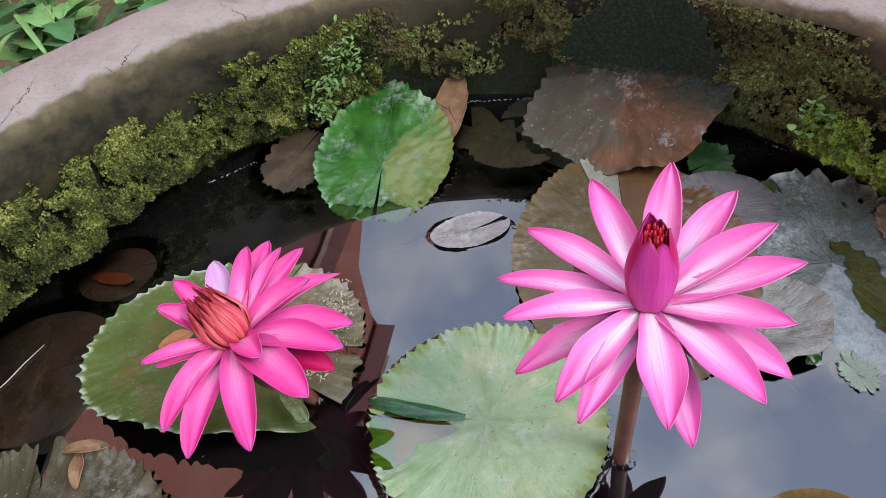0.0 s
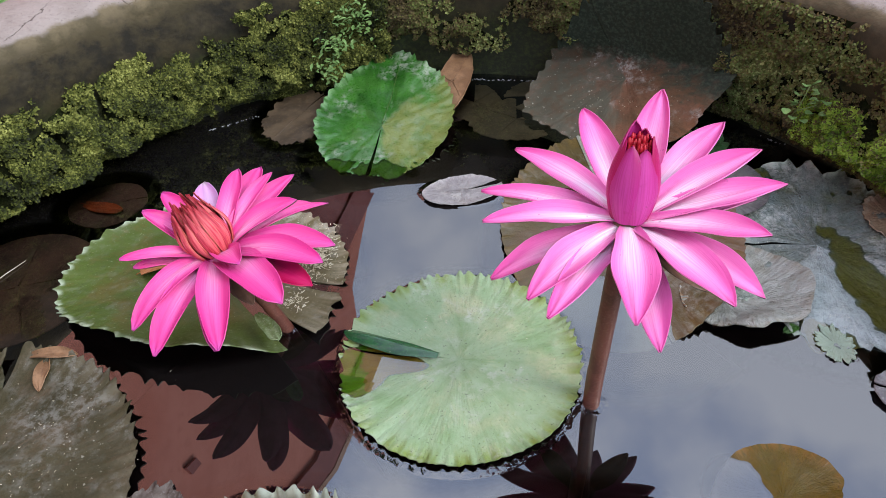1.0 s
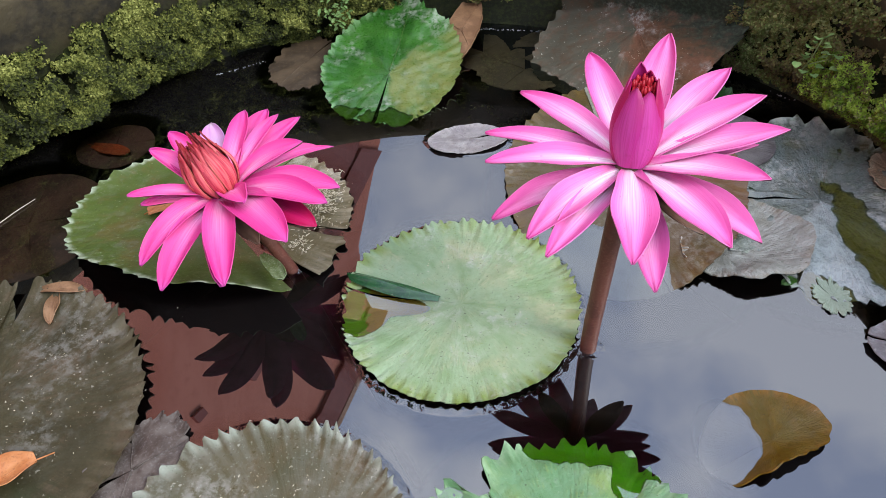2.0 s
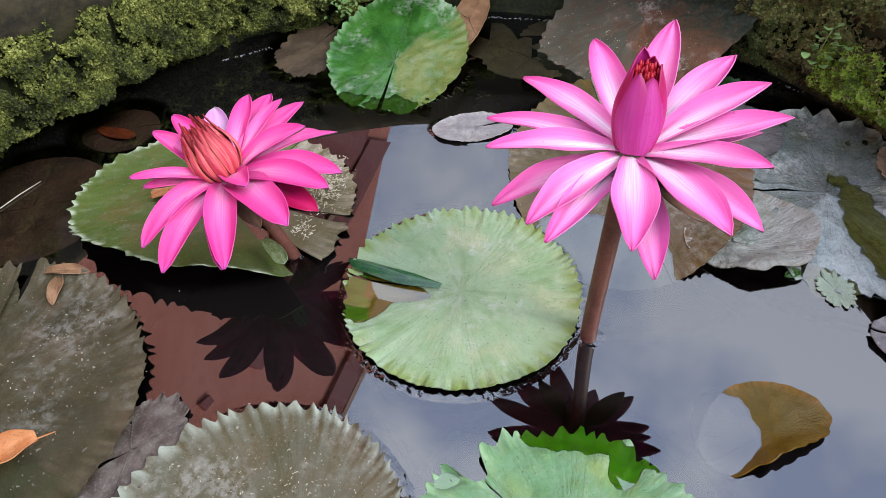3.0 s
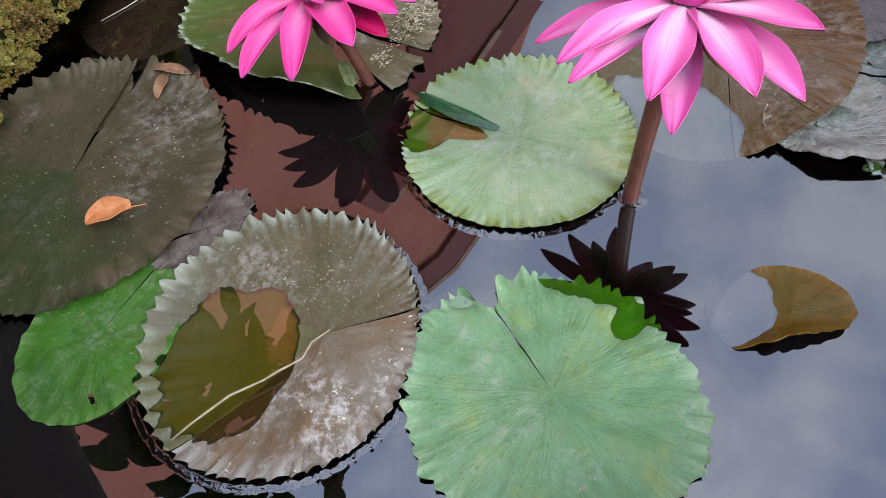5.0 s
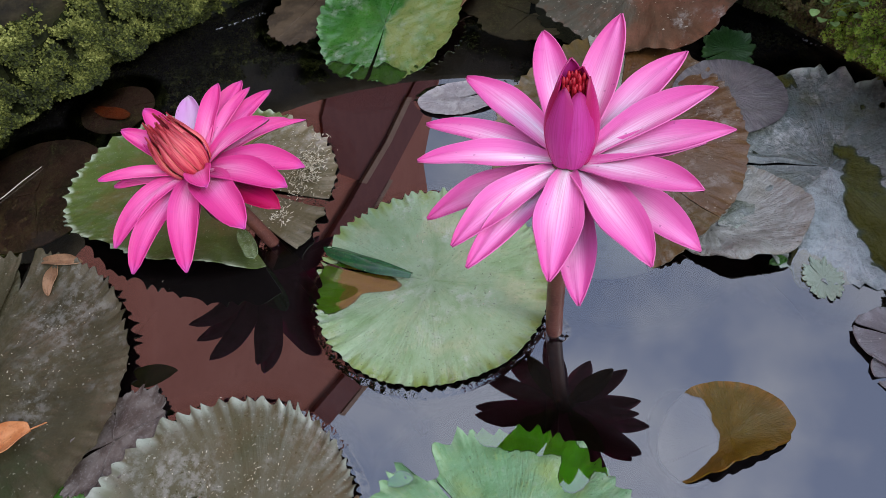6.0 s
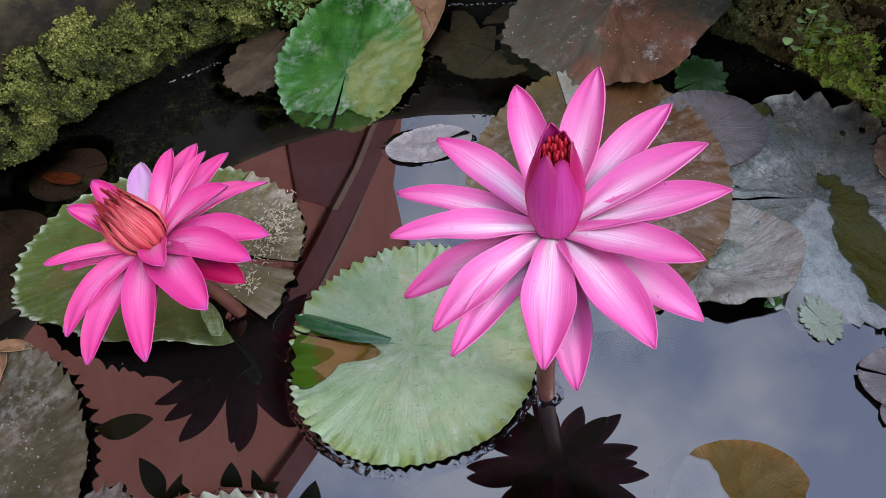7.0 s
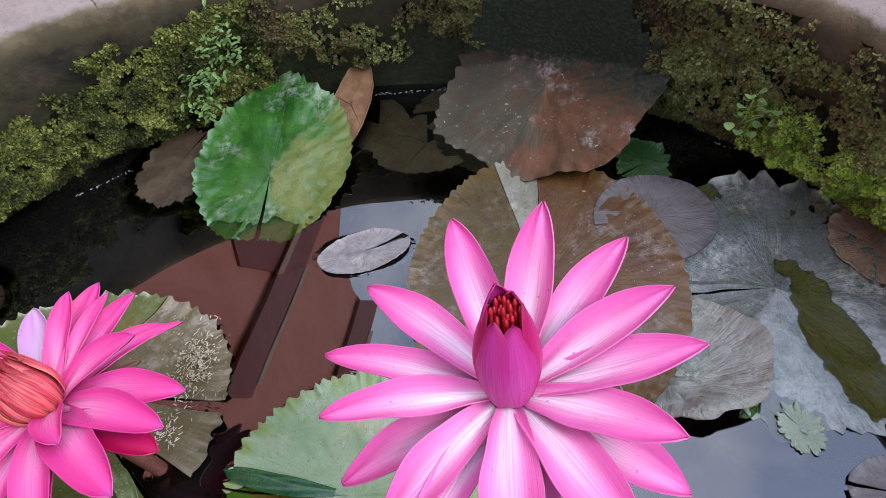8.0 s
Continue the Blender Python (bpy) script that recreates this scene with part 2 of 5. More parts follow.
GREEN2 = pad_material("fresh_green_pad", lin(100, 140, 98), lin(84, 126, 76), lin(132, 164, 122), lin(124, 146, 76), lin(140, 222, 22), rough=0.48, silt=0.4, streaks=22, puddle_tint=lin(150, 230, 28), relief=0.9, hairs=0.15)
LEFTPAD = pad_material("olive_green_pad", lin(78, 95, 38), lin(68, 84, 32), lin(164, 176, 148), lin(98, 88, 44), lin(60, 68, 28), rough=0.36, silt=0.15, edge_from=0.95, streaks=8, hairs=0.05, relief=0.3, blotch_at=(0.52, 0.68))
SHED = pad_material("decayed_pad_lobe", lin(98, 90, 60), lin(84, 78, 48), lin(140, 132, 108), lin(76, 72, 46), lin(80, 72, 40), specks=0.9, rough=0.5, silt=0.5)
RUSTPAD = pad_material("rust_brown_leaf", lin(122, 92, 58), lin(100, 72, 44), lin(140, 124, 100), lin(96, 72, 44), lin(90, 70, 44), rough=0.5)
SERRATED2 = pad_material("grey_tan_pad_lobe", lin(108, 101, 84), lin(96, 84, 62), lin(146, 143, 132), lin(108, 84, 52), lin(150, 108, 50), specks=0.9, rough=0.42, silt=0.9, streaks=18, hairs=0.15)
DEEPGREEN = pad_material("glossy_green_leaf", lin(42, 90, 26), lin(33, 76, 22), lin(110, 148, 98), lin(62, 112, 40), lin(112, 164, 52), blotch_at=(0.48, 0.64), rough=0.3, silt=0.6, edge_from=0.9, half=(lin(104, 116, 58), 0.06, 0.40), relief=0.35, streaks=20, hairs=0.15)
# orange-tan puddle colour: soaked leaf together with the house's reflection, painted in
SERRATED = pad_material("grey_green_serrated_pad", lin(82, 78, 55), lin(67, 66, 40), lin(142, 150, 132), lin(92, 82, 60), lin(176, 158, 52), specks=0.35, edge_from=0.90, pleats=62, rough=0.34, silt=0.3, puddle_tint=lin(220, 172, 84), wet_in=0.34, half=(lin(86, 90, 56), 0.42, 0.75), streaks=10, hairs=0.03, relief=0.22, spec=0.5)
DARKPAD = pad_material("murky_olive_pad", lin(64, 59, 38), lin(50, 47, 28), lin(86, 79, 60), lin(84, 71, 54), lin(96, 79, 31), specks=0.25, rough=0.6, silt=0.20, half=(lin(45, 53, 25), 0.25, 0.62), spec=0.3, streaks=14, hairs=0.05, relief=0.5)
BROWNPAD = pad_material("brown_olive_pad", lin(74, 63, 24), lin(60, 48, 18), lin(92, 76, 38), lin(80, 60, 30), lin(150, 152, 142), blotch_at=(0.46, 0.6), rough=0.36, silt=0.25, streaks=26, hairs=0.2)
# pale strip of the brown pad: sky glare on its wet fold, painted in
BROWNGREY = pad_material("sky_glare_pad_strip", lin(132, 134, 122), lin(112, 112, 96), lin(120, 112, 84), lin(146, 150, 142), lin(110, 96, 70), rough=0.28, streaks=20, silt=0.7, hairs=0.2)
# pale tones paint the sheen of the blade onto its crumpled corner
TURNED = mottled("sheen_pale_leaf_corner", lin(120, 136, 96), lin(96, 112, 64), lin(160, 170, 146), 60, 0.25, 0.4, 0.001, 0.7)
LIP = mottled("pale_leaf_lip", lin(172, 164, 142), lin(150, 140, 112), lin(120, 100, 74), 120, 0.5)
BROWNPAD2 = pad_material("rusty_brown_pad_half", lin(88, 60, 28), lin(72, 48, 23), lin(96, 72, 40), lin(80, 60, 32), lin(110, 96, 70), blotch_at=(0.46, 0.6), specks=0.3, rough=0.38, streaks=40, silt=0.3)
LEANPAD = pad_material("dark_topped_brown_pad", lin(90, 67, 48), lin(75, 57, 40), lin(108, 75, 54), lin(112, 78, 60), lin(70, 66, 50), specks=0.5, blotch_at=(0.42, 0.62), rough=0.6, silt=0.85, dark_top=(0.045, 0.068), spec=0.15, half=(lin(80, 79, 66), 0.02, 0.42))
SLATE = pad_material("slate_grey_pad", lin(98, 96, 92), lin(86, 82, 84), lin(70, 66, 66), lin(112, 106, 104), lin(80, 80, 72), rough=0.38)
GREYPAD = pad_material("silvery_grey_pad", lin(98, 105, 100), lin(78, 85, 74), lin(170, 184, 166), lin(88, 90, 62), lin(146, 136, 74), specks=0.4, rough=0.26, spec=0.6, silt=0.7, half=(lin(152, 160, 156), 0.15, 0.40), edge_from=0.9, streaks=26, hairs=0.2, relief=0.8)
CURLPAD = pad_material("crinkled_grey_leaf", lin(140, 142, 134), lin(108, 108, 98), lin(120, 114, 98), lin(112, 108, 94), lin(110, 104, 84), rough=0.32, spec=0.6, streaks=30, silt=0.6, edge_from=0.88, relief=1.4, hairs=0.25)
MOONPAD = pad_material("olive_half_sunk_pad", lin(98, 74, 12), lin(84, 64, 10), lin(112, 78, 20), lin(78, 68, 16), lin(152, 140, 138), rough=0.35, spec=0.25, streaks=18, hairs=0.1)
PALELEAF = pad_material("pale_lilac_leaf", lin(134, 130, 130), lin(116, 112, 112), lin(150, 145, 142), lin(122, 116, 112), lin(120, 116, 114), specks=0.4, rough=0.45, silt=0.4, relief=0.8)
BRIGHTLEAF = pad_material("bright_green_leaf", lin(54, 100, 26), lin(44, 86, 22), lin(84, 124, 56), lin(70, 104, 36), lin(52, 100, 14), specks=0.15, rough=0.35, silt=0.2, streaks=22, hairs=0.15, spec=0.35)
DARKGREEN = pad_material("dark_green_small_leaf", lin(38, 72, 26), lin(30, 58, 22), lin(60, 92, 44), lin(46, 76, 30), lin(40, 70, 22), rough=0.4, hairs=0.15)
SUNK = mottled("sunken_brown_leaf", lin(144, 124, 94), lin(118, 102, 76), lin(160, 136, 102), 30, 0.6)
SUNKDARK = mottled("sunken_dark_leaf", lin(126, 88, 72), lin(92, 66, 54), lin(140, 102, 84), 22, 0.6)
DRIFT = mottled("drifting_brown_leaf", lin(82, 69, 52), lin(62, 52, 40), lin(96, 82, 62), 26, 0.5)
RUST = mottled("rusty_dead_leaf", lin(196, 96, 48), lin(166, 80, 44), lin(206, 120, 70), 40, 0.6)
ORANGE = mottled("orange_dry_leaf", lin(188, 128, 80), lin(174, 108, 60), lin(136, 86, 54), 60, 0.55)
TAN = mottled("tan_dry_leaf", lin(138, 106, 76), lin(116, 86, 60), lin(94, 70, 50), 60, 0.6)
GREYDEAD = mottled("grey_dead_leaf", lin(92, 84, 76), lin(66, 56, 48), lin(112, 106, 102), 55, 0.6, bump=0.6)
PINK = petal_material("soft_pink_petal", lin(243, 180, 213), lin(231, 114, 181), lin(217, 78, 157), lin(204, 60, 140), 0.12, 0.9)
HOTPINK = petal_material("hot_pink_petal", lin(240, 122, 184), lin(228, 72, 152), lin(208, 44, 130), lin(192, 76, 164), 0.14, 0.3)
CRIMSON = petal_material("crimson_petal", lin(214, 30, 110), lin(200, 20, 96), lin(190, 16, 80), lin(190, 20, 90), 0.14)
BUDPINK = petal_material("magenta_bud_petal", lin(200, 76, 158), lin(186, 50, 138), lin(166, 26, 102), lin(146, 18, 78), 0.10, 0.0)
BUDSIDE = petal_material("crimson_bud_petal", lin(200, 44, 130), lin(182, 28, 104), lin(164, 16, 80), lin(150, 12, 64), 0.14, 0.0)
FADED = petal_material("faded_lilac_petal", lin(226, 200, 226), lin(214, 168, 212), lin(210, 150, 205), lin(190, 190, 180), 0.2)


def filament_material(name, body, shade, tip):
    """A flat filament: a soft body colour, dark lines along it, pale gold margins and a dusky tip."""
    n = Nodes(name)
    u, v = n.uv()
    own = n.node("ObjectInfo").outputs["Random"]
    c = n.mix(n.span(n.noise(n.vec(n.math("MULTIPLY", u, 6.0), n.math("MULTIPLY", v, 1.5), n.math("MULTIPLY", own, 9.0)), 1.0, 2.0), 0.46, 0.58), body, shade)
    c = n.mix(n.span(n.math("ABSOLUTE", n.math("SUBTRACT", u, 0.5)), 0.38, 0.48, 0, 0.4), c, lin(232, 164, 124))
    c = n.mix(n.span(n.math("ADD", v, n.math("MULTIPLY", own, 0.15)), 0.74, 1.0, 0, 0.9), c, tip)
    n.bump(n.noise(n.vec(n.math("MULTIPLY", u, 9.0), v, own), 1.0, 2.0), 0.5, 0.0008)
    return n.done(c, 0.42, 0.4)


STAMEN = filament_material("salmon_stamen", lin(216, 104, 106), lin(190, 62, 76), lin(172, 50, 60))
STAMENDUSK = filament_material("dusky_red_stamen", lin(196, 76, 86), lin(162, 42, 60), lin(150, 38, 50))
STAMENRED = mottled("dark_red_stamen", lin(186, 26, 40), lin(160, 20, 34), lin(200, 46, 50), 120, 0.5)
STAMENTIP = mottled("red_anther", lin(182, 24, 42), lin(156, 16, 36), lin(196, 50, 56), 160, 0.45)
SEPAL = mottled("olive_brown_sepal", lin(116, 88, 70), lin(100, 78, 62), lin(128, 84, 80), 60, 0.5)
PETALBACK = mottled("dusky_petal_underside", lin(160, 92, 120), lin(144, 80, 104), lin(128, 84, 92), 60, 0.55)
STALK = mottled("reddish_brown_stalk", lin(110, 66, 54), lin(94, 54, 44), lin(124, 88, 70), 60, 0.45)
WATER = water_material()


# ---------------------------------------------------------------- building helpers
def mesh_of(name, verts, faces, uvs=None, mats=(), picks=None, smooth=True):
    me = bpy.data.meshes.new(name)
    me.from_pydata([tuple(v) for v in verts], [], faces)
    for m in mats:
        me.materials.append(m)
    if uvs is not None:
        layer = me.uv_layers.new(name="UVMap").data
        flat = np.array([uvs[i] for f in faces for i in f], dtype=np.float32).ravel()
        layer.foreach_set("uv", flat)
    if picks is not None:
        me.polygons.foreach_set("material_index", picks)
    if smooth:
        me.polygons.foreach_set("use_smooth", [True] * len(me.polygons))
    me.update()
    return me


def part(name, me, parent, label=""):
    ob = new(name, me)
    ob.parent = parent
    if label:
        tagged(ob, label)
    return ob


def thing(name, at, label, category, group="", kind=""):
    ob = new(name)
    ob.location = at
    ob.empty_display_size = 0.02
    return tagged(ob, label, category, group, kind)


def sheet(name, grid, uvgrid, thick, top, under=None):
    """A thin closed shell from a grid of points [i][j]; its second face lies thick below."""
    ni, nj = len(grid), len(grid[0])
    p = np.array(grid, dtype=float)
    du = np.gradient(p, axis=0)
    dv = np.gradient(p, axis=1)
    nrm = np.cross(du, dv)
    nrm /= np.maximum(np.linalg.norm(nrm, axis=2, keepdims=True), 1e-9)
    if nrm[..., 2].mean() < 0:
        nrm = -nrm
        flip = True
    else:
        flip = False
    low = p - nrm * thick
    verts = np.concatenate([p.reshape(-1, 3), low.reshape(-1, 3)])
    uvs = [tuple(x) for r in uvgrid for x in r] * 2
    k = ni * nj
    faces, picks = [], []
    for i in range(ni - 1):
        for j in range(nj - 1):
            a, b, c, d = i * nj + j, (i + 1) * nj + j, (i + 1) * nj + j + 1, i * nj + j + 1
            q = (a, d, c, b) if flip else (a, b, c, d)
            faces.append(q)
            faces.append(tuple(x + k for x in reversed(q)))
            picks += [0, 1 if under else 0]
    ring = [i * nj for i in range(ni)] + [(ni - 1) * nj + j for j in range(1, nj)] + [i * nj + nj - 1 for i in range(ni - 2, -1, -1)] + [j for j in range(nj - 2, 0, -1)]
    flat_p, flat_low, m = p.reshape(-1, 3), low.reshape(-1, 3), len(ring)
    verts = np.concatenate([verts, flat_p[ring], flat_low[ring]])
    uvs = uvs + [uvs[r] for r in ring] * 2
    for q in range(m):
        a, b = 2 * k + q, 2 * k + (q + 1) % m
        faces.append((a, a + m, b + m, b) if flip else (a, b, b + m, a + m))
        picks.append(0)
    return mesh_of(name, verts, faces, uvs, (top, under) if under else (top,), picks)


def petal_mesh(base, tip, width, arch, cup, mat, roll=0.0, blunt=0.72, side=0.0, back=None, foot=0.44):
    """A boat-shaped petal from base to tip; arch lifts its middle, cup lifts its edges, side bows it sideways."""
    base, tip = Vector(base), Vector(tip)
    a = tip - base
    length = a.length
    s = a.cross(Vector((0, 0, 1))).normalized()
    n = s.cross(a).normalized()
    rot = Matrix.Rotation(radians(roll), 3, a.normalized())
    s, n = rot @ s, rot @ n
    own = 37.0 * tip.x + 91.0 * tip.y
    side += 0.035 * noise.noise((own, 2.3, 0.0))
    grid, uvg = [], []
    for j in range(18):
        v = j / 17
        f = foot + (1 - foot) * math.sin(math.pi / 2 * v / 0.53) if v < 0.53 else max(math.cos(math.pi / 2 * (v - 0.53) / 0.47), 0) ** blunt
        f = max(f, 0.03)
        row, uvr = [], []
        for i in range(11):
            u = i / 10 * 2 - 1
            x = u * f * width / 2 * (1 + 0.16 * noise.noise((v * 3.2, own, 1.5 if u > 0 else 8.5)))
            lift = cup * width * f * (u * u - 0.35) + arch * length * 4 * v * (1 - v) + 0.0005 * math.sin(5 * u + 9 * v) + 0.05 * width * f * (math.cos(2 * math.pi * u) * 0.5 + noise.noise((u * 2.5, v * 2.0, own)))
            row.append(base + a * v + s * (x + side * length * 4 * v * (1 - v)) + n * lift)
            uvr.append((i / 10, v))
        grid.append(row)
        uvg.append(uvr)
    return sheet("petal", grid, uvg, 0.0007, mat, back)


def tube(name, pts, radii, mat, sides=10):
    verts, faces, uvs = [], [], []
    pts = [Vector(p) for p in pts]
    for k, (p, r) in enumerate(zip(pts, radii)):
        d = (pts[min(k + 1, len(pts) - 1)] - pts[max(k - 1, 0)]).normalized()
        x = d.cross(Vector((0.3, 1, 0.1))).normalized()
        y = d.cross(x)
        for i in range(sides):
            t = 2 * math.pi * i / sides
            verts.append(p + (x * math.cos(t) + y * math.sin(t)) * r)
            uvs.append((i / sides, k / max(len(pts) - 1, 1)))
    for k in range(len(pts) - 1):
        for i in range(sides):
            j = (i + 1) % sides
            faces.append((k * sides + i, k * sides + j, (k + 1) * sides + j, (k + 1) * sides + i))
    faces.append(tuple(range(sides))[::-1])
    faces.append(tuple((len(pts) - 1) * sides + i for i in range(sides)))
    return mesh_of(name, verts, faces, uvs, (mat,))


def bell(x, y, feats):
    z = 0.0
    for fx, fy, sx, sy, rot, dz in feats:
        c, s = math.cos(radians(rot)), math.sin(radians(rot))
        dx, dy = x - fx, y - fy
        px, py = c * dx + s * dy, -s * dx + c * dy
        z += dz * math.exp(-((px / sx) ** 2 + (py / sy) ** 2))
    return z


def swell(outline, deg):
    """Factor on a leaf's radius at an angle, eased between the given (degrees, factor) pairs all the way round."""
    if not outline:
        return 1.0
    marks = sorted((a % 360, f) for a, f in outline)
    marks = [(marks[-1][0] - 360, marks[-1][1])] + marks + [(marks[0][0] + 360, marks[0][1])]
    d = deg % 360
    for (a, f), (b, g) in zip(marks, marks[1:]):
        if a <= d <= b:
            k = (d - a) / max(b - a, 1e-6)
            return f + (g - f) * k * k * (3 - 2 * k)
    return 1.0


def pad(name, at, size, notch, mat, label, category="lily pad", gap=2.0, teeth=34, tooth=0.03, frill=0.002, z=0.003, slope=(0.0, 0.0),
        feats=(), rough=0.0015, wobble=0.03, turn=0.0, group="lily pads in the basin", seed=0, ragged=0.0, under=UNDER, lobes=(), stalk=True, ribs=0, pull=(0.0, 0.0), slit=0.4, hub=1.0, outline=(), pleat=0.0, crimp=0.0, hug=False, sharp=1.0):
    """A floating leaf: radial sheet with a slit towards notch (degrees), toothed and frilled margin, and local rises and dips.
    lobes: (from, to, material, drop) sectors that are pieces of their own; ribs: raised veins on its face; outline: (degrees, factor)
    by which its round shape is let out or taken in; pleat: radial folds; crimp: crumpling near the margin; hug: it bends up along the basin wall."""
    cx, cy = at
    ct, st = math.cos(radians(turn)), math.sin(radians(turn))
    origin = Vector((cx, cy, z))

    def surface(deg, r):
        t = radians(deg)
        drift = 0.9 * noise.noise((deg * teeth / 900.0, seed + 5.0, 0.2)) + 0.35 * noise.noise((deg * teeth / 300.0, seed, 7.1))
        spike = abs(((deg * teeth / 360.0 + drift) % 1.0) * 2 - 1)
        out = 1 + wobble * noise.noise((math.cos(t) * 1.3 + seed, math.sin(t) * 1.3, seed * 0.7))
        out += ragged * noise.noise((math.cos(t) * 5 + seed, math.sin(t) * 5, 3.1)) + ragged * 0.6 * noise.noise((math.cos(t) * 14, math.sin(t) * 14 + seed, 1.1))
        out += pull[0] * math.cos(t - radians(pull[1]))
        out *= swell(outline, deg)
        irregular = 0.5 + 1.1 * abs(noise.noise((deg * 0.09, seed, 0.4)))
        rr = r * (1 + (out - 1) * (0.5 + 0.5 * r) + tooth * irregular * (spike ** sharp - 0.5) * r ** 14)
        lx, ly = rr * size[0] * math.cos(t), rr * size[1] * math.sin(t)
        x, y = cx + ct * lx - st * ly, cy + st * lx + ct * ly
        h = z + slope[0] * (x - cx) + slope[1] * (y - cy)
        h += bell(x, y, feats) * (min(1.0, r * 2.5 + 0.15) if hub else 1.0)
        h += frill * irregular * (r ** 10 * 0.35 + r ** 18 * spike * 1.1 + 0.06 * r ** 4 * (spike - 0.5))
        h += pleat * irregular * (spike - 0.5) * r ** 16
        h += crimp * r ** 5 * (noise.noise((deg * 0.16 + seed, r * 2, seed)) + 0.6 * noise.noise((deg * 0.5, r * 3, seed)))
        h += rough * noise.noise((x * 38 + seed, y * 38, 0.3)) * min(1, 3 * r) + rough * 0.5 * noise.noise((x * 110, y * 110, seed))
        if hug:
            ax, ay = (x - CX) / OVAL, y - CY
            far, limit = math.hypot(ax, ay), 0.464 - 0.19 * max(h - 0.02, 0)
            if far > limit:
                h += 1.1 * (far - limit)
                limit -= 0.21 * (far - limit)
                x, y = CX + OVAL * ax * limit / far, CY + ay * limit / far
        return Vector((x, y, h))

    def blade(start, end, m, drop):
        steps = max(8, int((end - start) / 360 * max(180, teeth * 5)))
        grid, uvg = [], []
        for i in range(steps + 1):
            deg = start + (end - start) * i / steps
            grid.append([surface(deg, (k / 16) ** 0.75) - origin - Vector((0, 0, drop * (k / 16))) for k in range(17)])
            uvg.append([((deg - notch) % 360 / 360.0, (k / 16) ** 0.75) for k in range(17)])
        return sheet("blade", grid, uvg, 0.0011, m, under)

    ob = thing(name, origin, label, category, group)
    cuts = sorted(lobes)
    lo = notch + gap
    for a, b, m, drop in cuts:
        if a - lo > 3:
            part("blade", blade(lo, a - slit, mat, 0.0), ob)
        part("lobe", blade(a, b, m, drop), ob, "lobe of the leaf, discoloured by decay or by painted sky glare")
        lo = b + 0.4
    if notch + 360 - gap - lo > 3:
        part("blade", blade(lo, notch + 360 - gap, mat, 0.0), ob)
    for k in range(ribs):
        deg = notch + 180 + (k - (ribs - 1) / 2) * 300 / max(ribs, 1)
        pts = [surface(deg, r) - origin + Vector((0, 0, 0.0002)) for r in (0.03, 0.2, 0.4, 0.6, 0.8, 0.93)]
        part("vein", tube("vein", pts, [0.0009 * w for w in (1.2, 1.0, 0.8, 0.6, 0.45, 0.2)], mat, 6), ob)
    if stalk:
        part("stalk", tube("stalk", [(0, 0, -0.004), (0.002, 0.004, -0.022), (0.006, 0.008, -0.045)], [0.003, 0.0028, 0.0026], STALK, 8), ob, "thin brown leaf stalk under water")
    return ob


def scrap(name, tips, width, mat, label, category="dead leaf", arch=0.05, cup=0.12, group="", blunt=0.7, stub=0.12):
    """A single fallen leaf lying from tips[0] to tips[1], with its midrib and a stub of stalk."""
    a, b = Vector(tips[0]), Vector(tips[1])
    ob = thing(name, a, label, category, group)
    part("blade", petal_mesh((0, 0, 0), b - a, width, arch, cup, mat, blunt=blunt), ob)
    n = Vector((0, 0, 1))
    pts = [(b - a) * v + n * (arch * (b - a).length * 4 * v * (1 - v) - 0.35 * cup * width + 0.0003) for v in (-stub, 0.1, 0.4, 0.7, 0.95)]
    part("midrib", tube("midrib", pts, [0.0006, 0.0007, 0.0006, 0.0004, 0.0002], mat, 6), ob)
    return ob


# the basin is a slightly oval ring: centre, inner radius, stretch along x
CX, CY, RW, OVAL = -0.075, 0.352, 0.480, 1.09


def ring_mesh(name, profile, mat, steps=200):
    """A body of revolution; profile is rows of (radius, height), closed."""
    verts, faces = [], []
    m = len(profile)
    for i in range(steps):
        t = 2 * math.pi * i / steps
        for k, (r, h) in enumerate(profile):
            w = 0.006 * noise.noise((math.cos(t) * 3, math.sin(t) * 3, h * 6)) + 0.002 * noise.noise((math.cos(t) * 14, math.sin(t) * 14, h * 30))
            verts.append((CX + OVAL * (r + w) * math.cos(t), CY + (r + w) * math.sin(t), h + 0.5 * w))
    for i in range(steps):
        j = (i + 1) % steps
        for k in range(m):
            l = (k + 1) % m
            faces.append((i * m + k, i * m + l, j * m + l, j * m + k))
    return mesh_of(name, verts, faces, None, (mat,))


# ---------------------------------------------------------------- basin, water, ground


